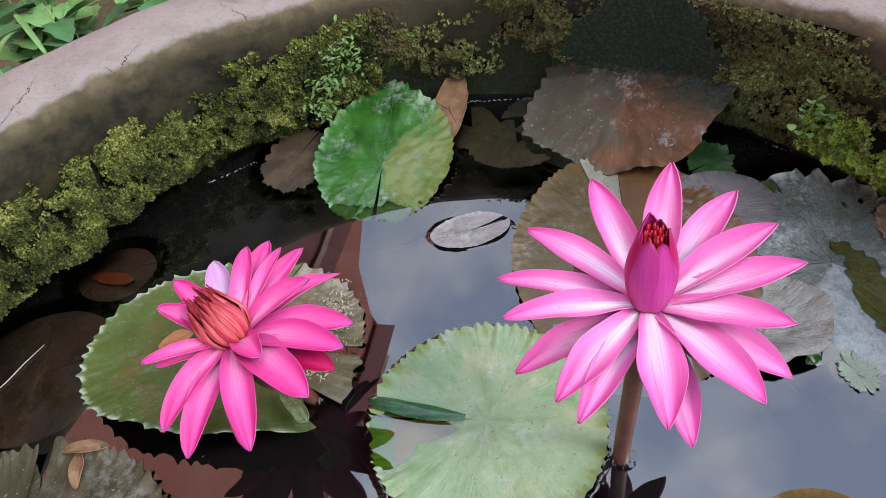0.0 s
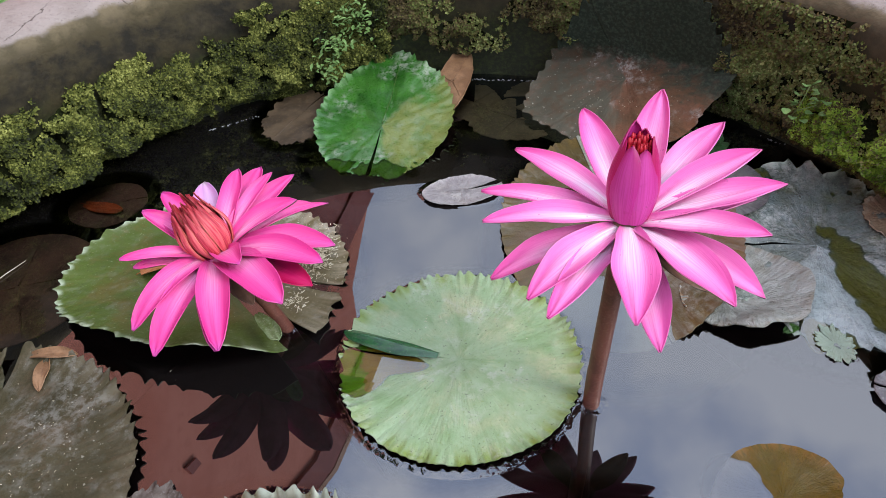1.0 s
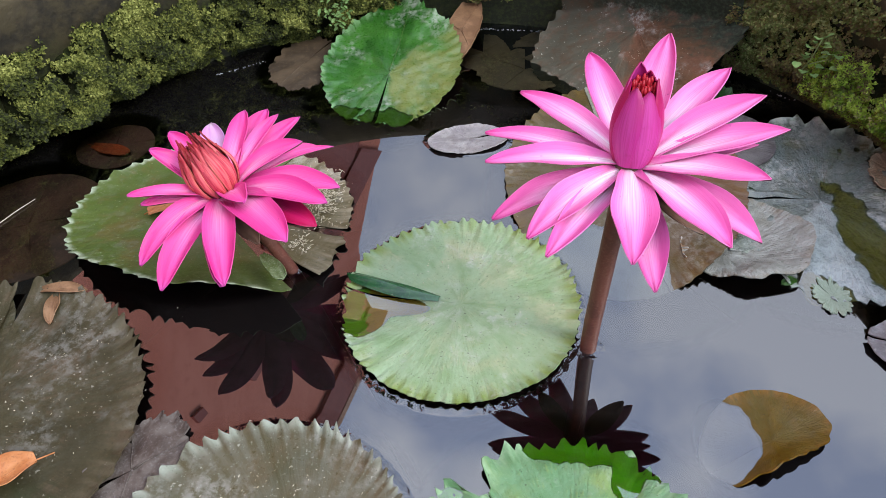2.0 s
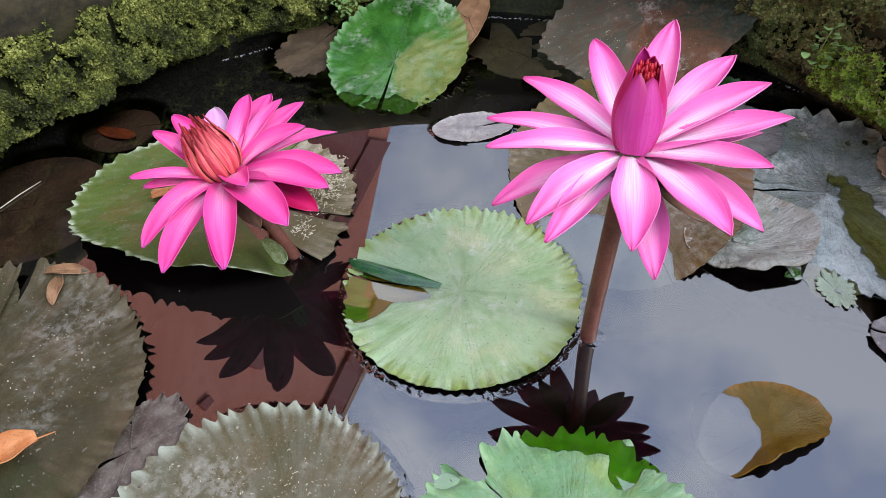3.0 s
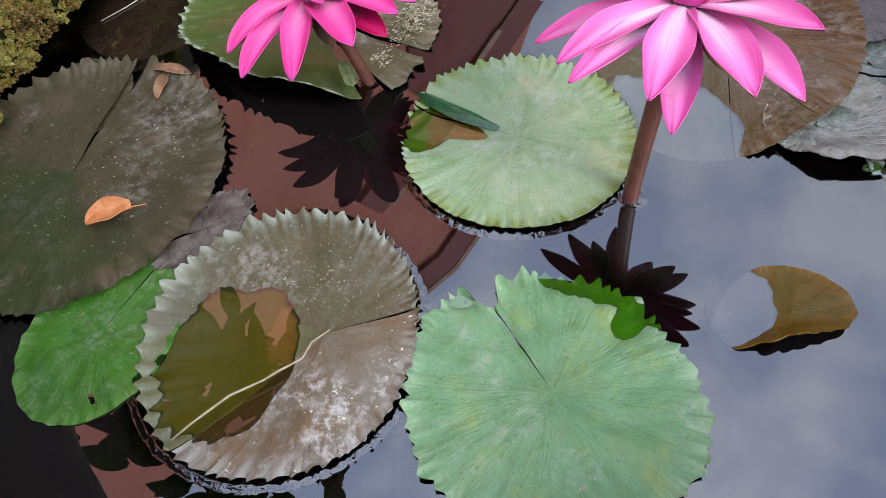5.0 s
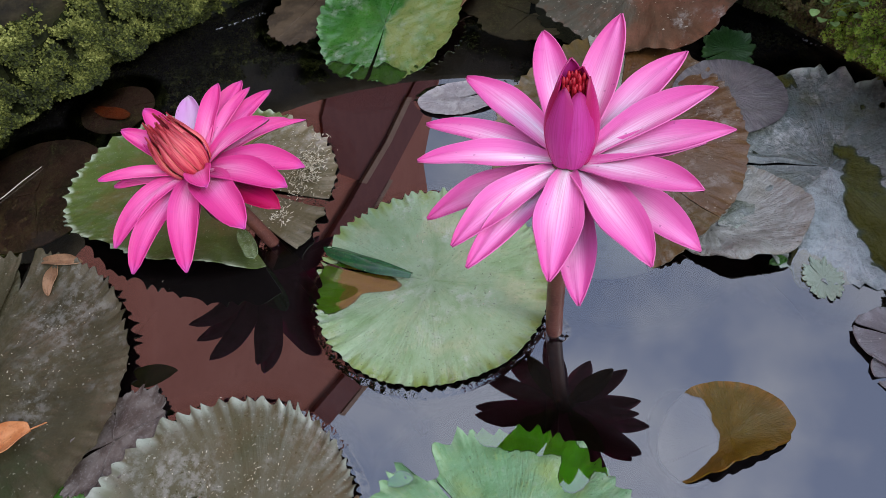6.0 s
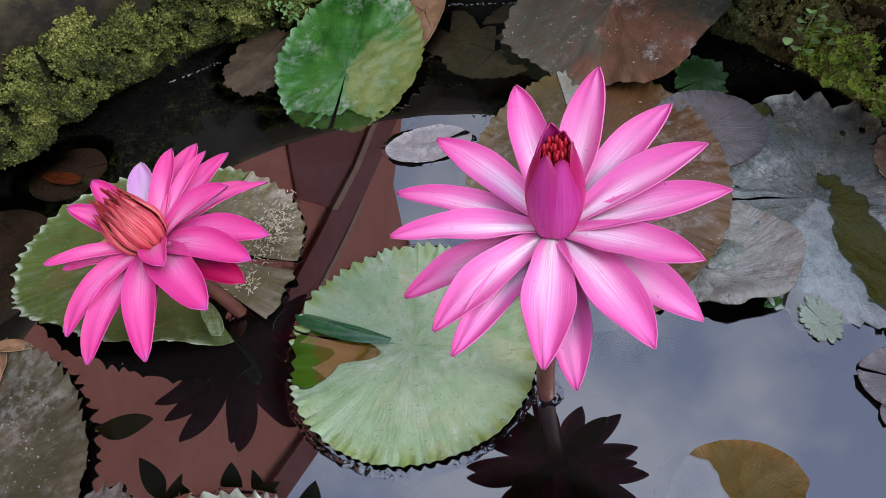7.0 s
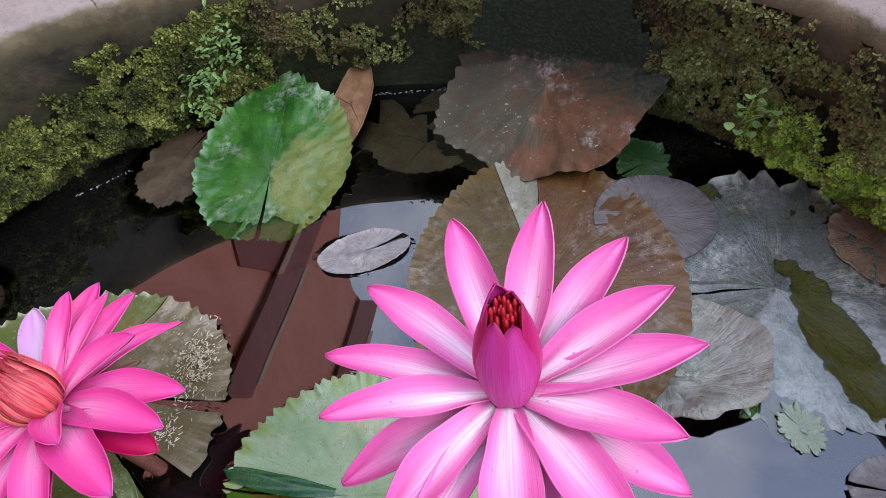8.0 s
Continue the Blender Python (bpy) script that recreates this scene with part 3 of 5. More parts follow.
def wall_material():
    """Cement: bare grey on top, tan and black weather stains below it, green slime towards the water."""
    n = Nodes("stained_cement")
    pos, h = n.position(), n.height()
    big = n.noise(pos, 7.0, 5.0, 0.65)
    mid = n.noise(pos, 30.0, 5.0, 0.7)
    fine = n.noise(pos, 190.0, 4.0, 0.7)
    ragged = n.math("ADD", n.math("MULTIPLY", n.math("SUBTRACT", big, 0.5), 0.085), n.math("MULTIPLY", n.math("SUBTRACT", mid, 0.5), 0.045))
    edge = n.math("ADD", h, ragged)
    c = n.mix(n.span(mid, 0.35, 0.7), lin(148, 138, 130), lin(134, 124, 116))
    c = n.mix(n.math("MULTIPLY", n.span(fine, 0.5, 0.75), 0.5), c, lin(112, 100, 92))
    c = n.mix(n.math("MULTIPLY", n.span(n.noise(pos, 420.0, 2.0), 0.68, 0.72), 0.7), c, lin(60, 52, 46))
    veins = n.node("TexVoronoi", Vector=n.vec(n.math("ADD", n.node("SeparateXYZ", Vector=pos).outputs[0], n.math("MULTIPLY", mid, 0.03)), n.math("ADD", n.node("SeparateXYZ", Vector=pos).outputs[1], n.math("MULTIPLY", big, 0.05)), 0.0), Scale=6.0)
    veins.feature = "DISTANCE_TO_EDGE"
    c = n.mix(n.math("MULTIPLY", n.span(veins.outputs["Distance"], 0.0055, 0.001), n.span(big, 0.50, 0.58)), c, lin(66, 56, 49))
    stain = n.mix(n.span(mid, 0.40, 0.62), lin(102, 91, 67), lin(76, 68, 47))
    c = n.mix(n.span(n.math("ADD", h, n.math("MULTIPLY", ragged, 0.28)), 0.1775, 0.1725), c, stain)
    mould = n.mix(n.span(mid, 0.38, 0.62), lin(36, 33, 25), lin(64, 57, 38))
    c = n.mix(n.math("MULTIPLY", n.span(edge, 0.172, 0.146), n.span(big, 0.36, 0.54, 0.40, 1)), c, mould)
    slime = n.mix(n.span(fine, 0.4, 0.7), lin(36, 40, 24), lin(58, 64, 30))
    c = n.mix(n.span(edge, 0.115, 0.075), c, slime)
    c = n.mix(n.span(h, 0.002, -0.008), c, lin(12, 11, 8))
    n.bump(n.math("ADD", n.math("MULTIPLY", mid, 0.8), n.math("MULTIPLY", fine, 0.4)), 0.6, 0.004)
    return n.done(c, n.span(edge, 0.08, 0.18, 0.55, 0.85), 0.4)


CEMENT = wall_material()
MUD = mottled("dark_pond_mud", (0.005, 0.0045, 0.0035, 1), (0.007, 0.006, 0.004, 1), (0.004, 0.004, 0.003, 1), 12, 0.95, spec=0.05)
basin = new("basin_wall", ring_mesh("basin_wall", [(RW, -0.42), (RW, -0.05), (0.478, 0.02), (0.464, 0.10), (0.452, 0.158), (0.455, 0.170), (0.466, 0.178), (0.505, 0.183), (0.546, 0.182),
                                                (0.558, 0.174), (0.562, 0.16), (0.566, -0.45)], CEMENT))
tagged(basin, "round cement basin wall, grey rim, stained dark and mossy inside", "basin wall", kind="structure")


def disc(name, radius, z, mat, steps=96, sag=0.0):
    verts = [(CX, CY, z - sag)] + [(CX + OVAL * radius * math.cos(2 * math.pi * i / steps), CY + radius * math.sin(2 * math.pi * i / steps), z) for i in range(steps)]
    return mesh_of(name, verts, [(0, i + 1, (i + 1) % steps + 1) for i in range(steps)], None, (mat,), smooth=False)


tagged(new("basin_floor", disc("basin_floor", 0.50, -0.38, MUD)), "dark muddy floor of the basin under water", "pond floor", kind="structure")
def water_mesh(radius, n=12):
    """A round sheet of squares, with no seam at its middle."""
    verts = []
    for i in range(n + 1):
        for j in range(n + 1):
            a, b = 2 * i / n - 1, 2 * j / n - 1
            verts.append((CX + OVAL * radius * a * math.sqrt(1 - b * b / 2), CY + radius * b * math.sqrt(1 - a * a / 2), 0.0))
    return mesh_of("water", verts, [(i * (n + 1) + j, (i + 1) * (n + 1) + j, (i + 1) * (n + 1) + j + 1, i * (n + 1) + j + 1) for i in range(n) for j in range(n)], None, (WATER,))


tagged(new("water", water_mesh(0.486)), "still dark pond water mirroring sky and roof", "water", kind="structure")

SOIL = mottled("garden_soil", lin(92, 78, 58), lin(70, 62, 44), lin(80, 92, 46), 3.0, 0.95, 0.6, 0.02, 0.2)


def ground_mesh():
    verts, faces = [], []
    radii = [0.564, 0.8, 1.2, 2, 4, 9, 25, 80]
    for r in radii:
        for i in range(64):
            t = 2 * math.pi * i / 64
            verts.append((CX + OVAL * r * math.cos(t), CY + r * math.sin(t), -0.34 + (0.03 * noise.noise((r * 3 * math.cos(t), r * 3 * math.sin(t), 0)) if r > 0.6 else 0)))
    for k in range(len(radii) - 1):
        for i in range(64):
            j = (i + 1) % 64
            faces.append((k * 64 + i, (k + 1) * 64 + i, (k + 1) * 64 + j, k * 64 + j))
    return mesh_of("ground", verts, faces, None, (SOIL,))


tagged(new("ground", ground_mesh()), "bare garden soil with weeds round the basin", "ground", kind="structure")


# ---------------------------------------------------------------- house beside the pond, seen mirrored in the water
REDSHEET = mottled("terracotta_plaster", lin(240, 158, 138), lin(232, 148, 128), lin(222, 140, 120), 1.6, 0.8)
REDWOOD = mottled("dark_red_painted_board", lin(170, 96, 86), lin(160, 88, 80), lin(148, 82, 74), 6, 0.6)
TRIM = mottled("faded_tan_trim", lin(220, 180, 154), lin(210, 168, 142), lin(196, 156, 132), 6, 0.6)


FACADE = 2.5


def slab(name, outline, x0, x1, mat):
    """A flat body in the facade's plane; outline is rows of (y, z)."""
    n = len(outline)
    verts = [(x0, y, z) for y, z in outline] + [(x1, y, z) for y, z in outline]
    faces = [tuple(range(n))[::-1], tuple(range(n, 2 * n))] + [(i, (i + 1) % n, (i + 1) % n + n, i + n) for i in range(n)]
    return mesh_of(name, verts, faces, None, (mat,), smooth=False)


def on_facade(X, Y, proud=0.0):
    """(y, z) on the facade, or on a plane that stands proud of it, of the line of sight X, Y by way of the water."""
    c = FACADE - proud
    return (0.05 + c * Y / -X, c / -X - 0.46)


def band(points, width, proud):
    """Outline of a band of that width along a line of (X, Y) sights."""
    left, right = [], []
    for i, (x, y) in enumerate(points):
        x0, y0 = points[max(i - 1, 0)]
        x1, y1 = points[min(i + 1, len(points) - 1)]
        l = math.hypot(x1 - x0, y1 - y0)
        nx, ny = -(y1 - y0) / l * width / 2, (x1 - x0) / l * width / 2
        left.append(on_facade(x + nx, y + ny, proud))
        right.append(on_facade(x - nx, y - ny, proud))
    return left + right[::-1]


WX = 0.05 - FACADE
house = thing("house", (WX, 4.0, -0.34), "terracotta house gable with dark red verge boards", "house")


def house_part(name, outline, x0, x1, mat, label=""):
    me = slab(name, outline, x0, x1, mat)
    me.transform(Matrix.Translation((-WX, -4.0, 0.34)))
    return part(name, me, house, label)


gable = [on_facade(*p) for p in ((-0.330, 1.25), (-0.320, 0.93), (-0.283, 0.80), (-0.262, 0.765), (-0.285, 0.62), (-0.303, 0.535), (-0.39, 0.385), (-0.44, 0.29), (-0.56, 0.08))]
house_part("wall", [(13.0, -0.36), (13.0, gable[0][1])] + gable + [(-2.0, 3.2), (-2.0, -0.36)], WX - 0.25, WX, REDSHEET, "weathered terracotta plaster wall")
house_part("verge_board", band([(-0.250, 0.770), (-0.263, 0.70), (-0.281, 0.62), (-0.298, 0.535), (-0.378, 0.385), (-0.43, 0.28), (-0.54, 0.09)], 0.036, 0.06), WX + 0.004, WX + 0.06, REDWOOD, "dark red verge board")
house_part("trim", band([(-0.243, 0.70), (-0.261, 0.61), (-0.279, 0.528), (-0.355, 0.375)], 0.007, 0.07), WX + 0.03, WX + 0.07, TRIM, "faded tan edge strip")
house_part("ledge", band([(-0.345, 1.25), (-0.375, 1.05), (-0.400, 0.92), (-0.425, 0.80), (-0.455, 0.68), (-0.472, 0.60)], 0.052, 0.06), WX + 0.004, WX + 0.06, REDWOOD, "dark red sloping ledge")
house_part("trim", band([(-0.378, 0.88), (-0.396, 0.80), (-0.425, 0.68), (-0.438, 0.62)], 0.010, 0.06), WX + 0.004, WX + 0.06, TRIM, "pale batten beside the ledge")
house_part("shutter", [on_facade(*p, 0.03) for p in ((-0.437, 0.872), (-0.385, 1.15), (-0.37, 1.6), (-0.62, 1.6), (-0.575, 1.06), (-0.52, 0.905))], WX + 0.004, WX + 0.03, REDWOOD, "closed dark red window shutter")
house_part("trim", band([(-0.432, 0.868), (-0.405, 0.985), (-0.385, 1.13)], 0.012, 0.07), WX + 0.034, WX + 0.07, TRIM, "pale gutter strip")
house_part("vent", [on_facade(*p, 0.03) for p in ((-0.520, 0.505), (-0.512, 0.525), (-0.524, 0.535), (-0.535, 0.515))], WX + 0.004, WX + 0.03, REDWOOD, "small dark wall vent")


# ---------------------------------------------------------------- tree beside the house, seen mirrored in the water
BARK = mottled("grey_brown_bark", lin(112, 96, 78), lin(88, 74, 60), lin(130, 118, 100), 14, 0.9, 0.8, 0.01)
TREELEAF = mottled("broad_tree_leaf", lin(62, 88, 30), lin(50, 72, 26), lin(78, 100, 40), 8, 0.45, through=0.12)


def tree_leaf_mesh(length, width):
    """A broad pointed leaf along +x, folded along its midrib."""
    verts, faces = [], []
    for j in range(9):
        v = j / 8
        f = math.sin(math.pi * min(0.03 + v * 0.97, 1)) ** 0.75 * (1.15 - 0.5 * v)
        for u in (-1, 0, 1):
            verts.append((length * v, u * f * width / 2, abs(u) * 0.1 * width * f - 0.16 * length * v * v))
    for j in range(8):
        for i in range(2):
            a = j * 3 + i
            faces.append((a, a + 3, a + 4, a + 1))
    return mesh_of("tree_leaf", verts, faces, None, (TREELEAF,))


def tree(at, limbs, label, per_limb, seed):
    """A trunk, its limbs and broad leaves set along the outer half of every limb; at is its foot."""
    rnd = random.Random(seed)
    ob = thing("tree", at, label, "tree")
    part("trunk", tube("trunk", [(0, 0, 0), (0.06, 0.02, 0.9), (0.02, 0.06, 1.7), (0.12, 0.10, 2.35)], [0.085, 0.07, 0.055, 0.03], BARK, 12), ob, "slender grey-brown trunk")
    shapes = [tree_leaf_mesh(0.20, 0.10), tree_leaf_mesh(0.17, 0.085), tree_leaf_mesh(0.14, 0.075)]
    for limb in limbs:
        pts = [Vector(p) for p in limb]
        part("limb", tube("limb", pts, [0.028 * (1 - 0.85 * i / (len(pts) - 1)) for i in range(len(pts))], BARK, 7), ob)
        for k in range(per_limb):
            f = rnd.uniform(0.35, 1.0) * (len(pts) - 1)
            i = min(int(f), len(pts) - 2)
            c = pts[i].lerp(pts[i + 1], f - i) + Vector((rnd.gauss(0, 0.07), rnd.gauss(0, 0.06), rnd.gauss(0, 0.06)))
            leaf = part("leaf", shapes[k % 3], ob)
            leaf.matrix_basis = pose(*c, rnd.uniform(-25, 25), rnd.uniform(-5, 45), rnd.uniform(0, 360))
    hang = part("leaf", tree_leaf_mesh(0.28, 0.13), ob)
    hang.matrix_basis = pose(0.31, 0.93, 2.30, 8, 4, 2)
    part("limb", tube("limb", [(0.1, 0.1, 2.2), (-0.1, 0.5, 2.3), (0.1, 0.85, 2.36), (0.32, 0.93, 2.30)], [0.012, 0.008, 0.005, 0.003], BARK, 6), ob)
    return ob


tree((-2.10, 0.10, -0.34), [[(0.1, 0.1, 2.2), (0.45, 0.1, 2.35), (0.85, 0.05, 2.50), (1.20, 0.0, 2.60)], [(0.1, 0.1, 2.3), (0.45, 0.25, 2.45), (0.85, 0.38, 2.50), (1.22, 0.44, 2.50)],
                            [(0.1, 0.1, 2.1), (0.3, -0.25, 2.3), (0.7, -0.45, 2.45), (1.1, -0.5, 2.5)], [(0.1, 0.1, 2.0), (0.3, 0.28, 2.2), (0.60, 0.46, 2.32), (0.92, 0.56, 2.36)],
                            [(0.1, 0.1, 2.3), (0.5, 0.18, 2.6), (0.85, 0.25, 2.7), (1.15, 0.28, 2.72)], [(0.05, 0.1, 2.0), (0.1, 0.28, 2.2), (0.32, 0.44, 2.32), (0.58, 0.56, 2.38)],
                            [(0.1, 0.1, 2.2), (0.5, 0.38, 2.3), (0.90, 0.52, 2.32), (1.28, 0.58, 2.34)]],
     "small tree with broad green leaves beside the house", 42, 21)


# ---------------------------------------------------------------- lily pads and floating leaves
green_pad = pad("lily_pad", (-0.033, 0.338), (0.103, 0.099), 172, GREEN, "pale green round lily pad with a puddled fold, afloat", teeth=66, tooth=0.042, frill=0.0048, z=0.0030, gap=0.6, pleat=0.0012, crimp=0.0022,
    feats=[(-0.128, 0.326, 0.032, 0.023, 6, -0.0150), (-0.085, 0.336, 0.030, 0.0085, -8, -0.0085), (-0.08, 0.376, 0.05, 0.018, -6, 0.004), (0.02, 0.325, 0.06, 0.006, -8, -0.0014)], seed=1.3)
FOLDGREEN = mottled("glossy_dark_green_fold", lin(34, 84, 40), lin(26, 70, 40), lin(58, 112, 62), 70, 0.22, 0.3, 0.001, 0.7)
part("fold", petal_mesh((-0.018, 0.004, 0.0018), (-0.104, 0.027, 0.0034), 0.0150, 0.014, -0.34, FOLDGREEN, blunt=0.30, side=-0.03), green_pad, "rolled dark green glossy fold")
left_pad = pad("lily_pad", (-0.288, 0.446), (0.138, 0.103), -14, LEFTPAD, "olive green lily pad with a lifted front edge under a flower", teeth=54, tooth=0.05, sharp=2.5, frill=0.0030, z=0.006, gap=3.0,
    feats=[(-0.24, 0.300, 0.095, 0.048, 0, 0.037), (-0.37, 0.335, 0.060, 0.055, 0, 0.024), (-0.17, 0.42, 0.05, 0.07, 0, -0.004), (-0.2, 0.51, 0.06, 0.04, 0, -0.003)], seed=2.1,
    outline=((320, 1.20), (303, 1.37), (290, 1.24), (278, 1.18), (262, 1.12), (250, 1.10), (236, 1.11), (220, 1.09), (200, 1.08), (180, 1.05), (150, 1.04), (120, 1.0), (60, 1.0), (0, 1.0), (335, 1.08)),
    lobes=((-11, 62, SHED, 0.001), (318, 343, SHED, 0.002)), slit=12.0)
# added corner piece; its pale colour stands for sheen on the blade
part("fold", petal_mesh((0.076, -0.080, 0.0215), (0.110, -0.121, 0.0370), 0.014, 0.02, 0.10, TURNED, blunt=0.3, side=-0.02, foot=0.3), left_pad, "crumpled leaf corner, coloured pale for its sheen")
pad("lily_pad", (-0.145, 0.686), (0.086, 0.112), 262, DEEPGREEN, "glossy dark green leaf with a pale margin, leaning up the wall", teeth=52, tooth=0.05, frill=0.0030, z=0.0125, gap=2.6,
    slope=(0.02, 0.20), feats=[(-0.14, 0.74, 0.010, 0.12, 3, -0.004), (-0.20, 0.75, 0.03, 0.08, 0, -0.006), (-0.08, 0.70, 0.03, 0.08, 0, -0.003), (-0.15, 0.64, 0.012, 0.03, 0, -0.003)], seed=3.3, ribs=1, pull=(0.26, 88), rough=0.003, crimp=0.002,
    outline=((90, 1.0), (118, 0.90), (150, 0.93), (185, 1.0), (235, 1.05), (262, 1.0), (290, 1.05), (0, 0.99), (35, 0.94), (62, 0.91)))
# its narrow pale lobe carries the sky glare as colour
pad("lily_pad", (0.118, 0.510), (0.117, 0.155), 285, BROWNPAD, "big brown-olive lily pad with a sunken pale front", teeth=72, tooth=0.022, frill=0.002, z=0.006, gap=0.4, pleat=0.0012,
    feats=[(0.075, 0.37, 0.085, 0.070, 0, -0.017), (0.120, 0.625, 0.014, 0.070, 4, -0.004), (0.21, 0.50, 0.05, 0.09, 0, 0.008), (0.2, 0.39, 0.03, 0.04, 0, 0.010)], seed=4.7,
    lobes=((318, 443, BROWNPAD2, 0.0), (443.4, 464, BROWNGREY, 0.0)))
pad("lily_pad", (0.150, 0.730), (0.115, 0.100), 100, LEANPAD, "pale-flecked brown lily pad, dark green towards its top, leaning up the back wall", teeth=48, tooth=0.06, frill=0.003, z=0.045, slope=(0.38, 0.30), gap=0.2, rough=0.004, pleat=0.003, hug=True, hub=0.0,
    outline=((332, 1.07), (312, 1.03), (291, 1.15), (265, 0.98), (225, 0.95), (180, 1.04), (140, 1.0), (90, 0.95), (45, 0.98), (0, 0.94)), seed=5.9)
pad("lily_pad", (0.226, 0.567), (0.053, 0.053), 185, SLATE, "small smooth slate-grey round lily pad", teeth=10, tooth=0.004, frill=0.001, z=0.0090, gap=2, feats=[(0.25, 0.53, 0.04, 0.03, 0, 0.003)], seed=6.2)
pad("lily_pad", (0.304, 0.482), (0.120, 0.128), 178, GREYPAD, "large silvery grey lily pad with a ragged torn margin", teeth=34, tooth=0.03, sharp=2.0, frill=0.003, z=0.0018, gap=1.0, ragged=0.13, rough=0.0036, crimp=0.004, pleat=0.002,
    feats=[(0.334, 0.420, 0.018, 0.070, 12, -0.0060), (0.316, 0.480, 0.028, 0.015, 0, -0.0052), (0.27, 0.37, 0.04, 0.02, 0, -0.003), (0.25, 0.49, 0.06, 0.004, -8, 0.005), (0.27, 0.54, 0.05, 0.03, 20, 0.003)], seed=7.4)
pad("lily_pad", (0.197, 0.406), (0.060, 0.060), 205, CURLPAD, "crinkled grey leaf with a curled-up front rim", "leaf", teeth=40, tooth=0.004, frill=0.001, z=0.006, gap=1, rough=0.0042, wobble=0.015,
    outline=((20, 1.46), (45, 1.42), (75, 1.33), (100, 1.12), (140, 0.62), (180, 0.56), (230, 0.50), (270, 0.53), (310, 0.76), (345, 1.18)),
    feats=[(0.243, 0.380, 0.05, 0.018, 12, 0.0095), (0.286, 0.43, 0.018, 0.05, 0, 0.009), (0.240, 0.435, 0.035, 0.030, 10, -0.004)], seed=8.2, lobes=((140, 204, RUSTPAD, 0.0),))
pad("lily_pad", (0.200, 0.224), (0.045, 0.045), 200, MOONPAD, "olive half-sunken lily pad with a lifted front rim", teeth=9, tooth=0.004, frill=0.001, z=0.003, gap=0.5, hub=0.0, rough=0.0022, wobble=0.015,
    outline=((20, 1.03), (45, 1.02), (90, 0.93), (135, 0.95), (180, 1.0), (226, 1.06), (242, 0.70), (270, 0.45), (300, 0.41), (330, 0.48), (346, 0.62), (5, 0.86)),
    feats=[(0.159, 0.221, 0.0225, 0.0235, 0, -0.030), (0.205, 0.203, 0.034, 0.011, 32, 0.012)], seed=9.1)
pad("lily_pad", (0.057, 0.120), (0.104, 0.104), 139, GREEN2, "fresh green lily pad with toothed edge and wet margin", teeth=50, tooth=0.06, frill=0.003, z=0.0034, gap=0.8, pleat=0.0025, crimp=0.0042,
    outline=((0, 1.0), (23, 0.96), (39, 0.89), (55, 0.92), (90, 0.95), (122, 0.94), (131, 0.90), (136, 0.76), (139, 0.70), (142, 0.78), (147, 1.0), (165, 1.03), (180, 1.0), (270, 1.0)),
    feats=[(0.042, 0.212, 0.028, 0.012, 8, -0.012), (0.074, 0.212, 0.020, 0.010, -10, -0.012), (0.096, 0.188, 0.009, 0.012, -35, -0.012), (0.110, 0.198, 0.012, 0.006, -30, -0.010), (-0.030, 0.168, 0.015, 0.006, 30, -0.010),
           (0.02, 0.15, 0.004, 0.05, 42, -0.003), (0.10, 0.13, 0.03, 0.03, 0, 0.002)], seed=10.6, ragged=0.03, rough=0.0026)
serrated_pad = pad("lily_pad", (-0.118, 0.112), (0.109, 0.107), 33, SERRATED, "grey-green lily pad with crimped saw-toothed rim and a puddle", teeth=62, tooth=0.055, sharp=1.8, frill=0.0055, z=0.0042, gap=0.8, pull=(0.32, 195), pleat=0.0034, crimp=0.0018,
    feats=[(-0.180, 0.070, 0.054, 0.062, 15, -0.0135), (-0.262, 0.09, 0.02, 0.05, 0, 0.003), (-0.085, 0.060, 0.035, 0.050, -20, 0.0080), (-0.060, 0.120, 0.03, 0.03, 0, 0.002)], seed=11.8, hub=0.0, lobes=((241, 392, SERRATED2, 0.0),))
part("fold", tube("fold", [(0.006, 0.004, 0.0030), (-0.003, -0.010, 0.0038), (-0.004, -0.024, 0.0036), (-0.016, -0.038, 0.0044), (-0.024, -0.048, 0.0040), (-0.042, -0.066, 0.0048), (-0.058, -0.092, 0.0046), (-0.066, -0.108, 0.005)], [0.0005, 0.0009, 0.0008, 0.0010, 0.0009, 0.0010, 0.0009, 0.0007], LIP, 8), serrated_pad, "pale curled lip of the split leaf")
pad("lily_pad", (-0.418, 0.192), (0.146, 0.148), 96, DARKPAD, "murky olive lily pad, frilled and dusted with silt", teeth=74, tooth=0.045, sharp=1.6, frill=0.0060, crimp=0.002, z=0.0046, gap=3,
    feats=[(-0.36, 0.10, 0.05, 0.03, 0, -0.001), (-0.40, 0.24, 0.05, 0.04, 0, 0.002)], seed=12.4)
pad("lily_pad", (-0.478, 0.276), (0.055, 0.062), 300, DARKPAD, "dull olive lily pad half under its neighbour", teeth=20, tooth=0.02, frill=0.001, z=0.001, gap=2, seed=13.4)
pad("lily_pad", (-0.292, 0.060), (0.062, 0.075), 80, BRIGHTLEAF, "bright green leaf with a white midrib, wet", "leaf", teeth=22, tooth=0.02, frill=0.001, z=0.0012, gap=1.2, slope=(-0.015, 0), seed=14.4)
pad("lily_pad", (0.325, 0.312), (0.032, 0.026), 160, PALELEAF, "small pale grey leaf afloat with a dark rim", "leaf", teeth=8, tooth=0.02, frill=0.002, z=0.003, gap=4, seed=15.4)
pad("lily_pad", (0.335, 0.285), (0.034, 0.022), 200, PALELEAF, "small pale grey leaf afloat, half sunk", "leaf", teeth=8, tooth=0.02, frill=0.002, z=0.001, gap=4, seed=16.4)
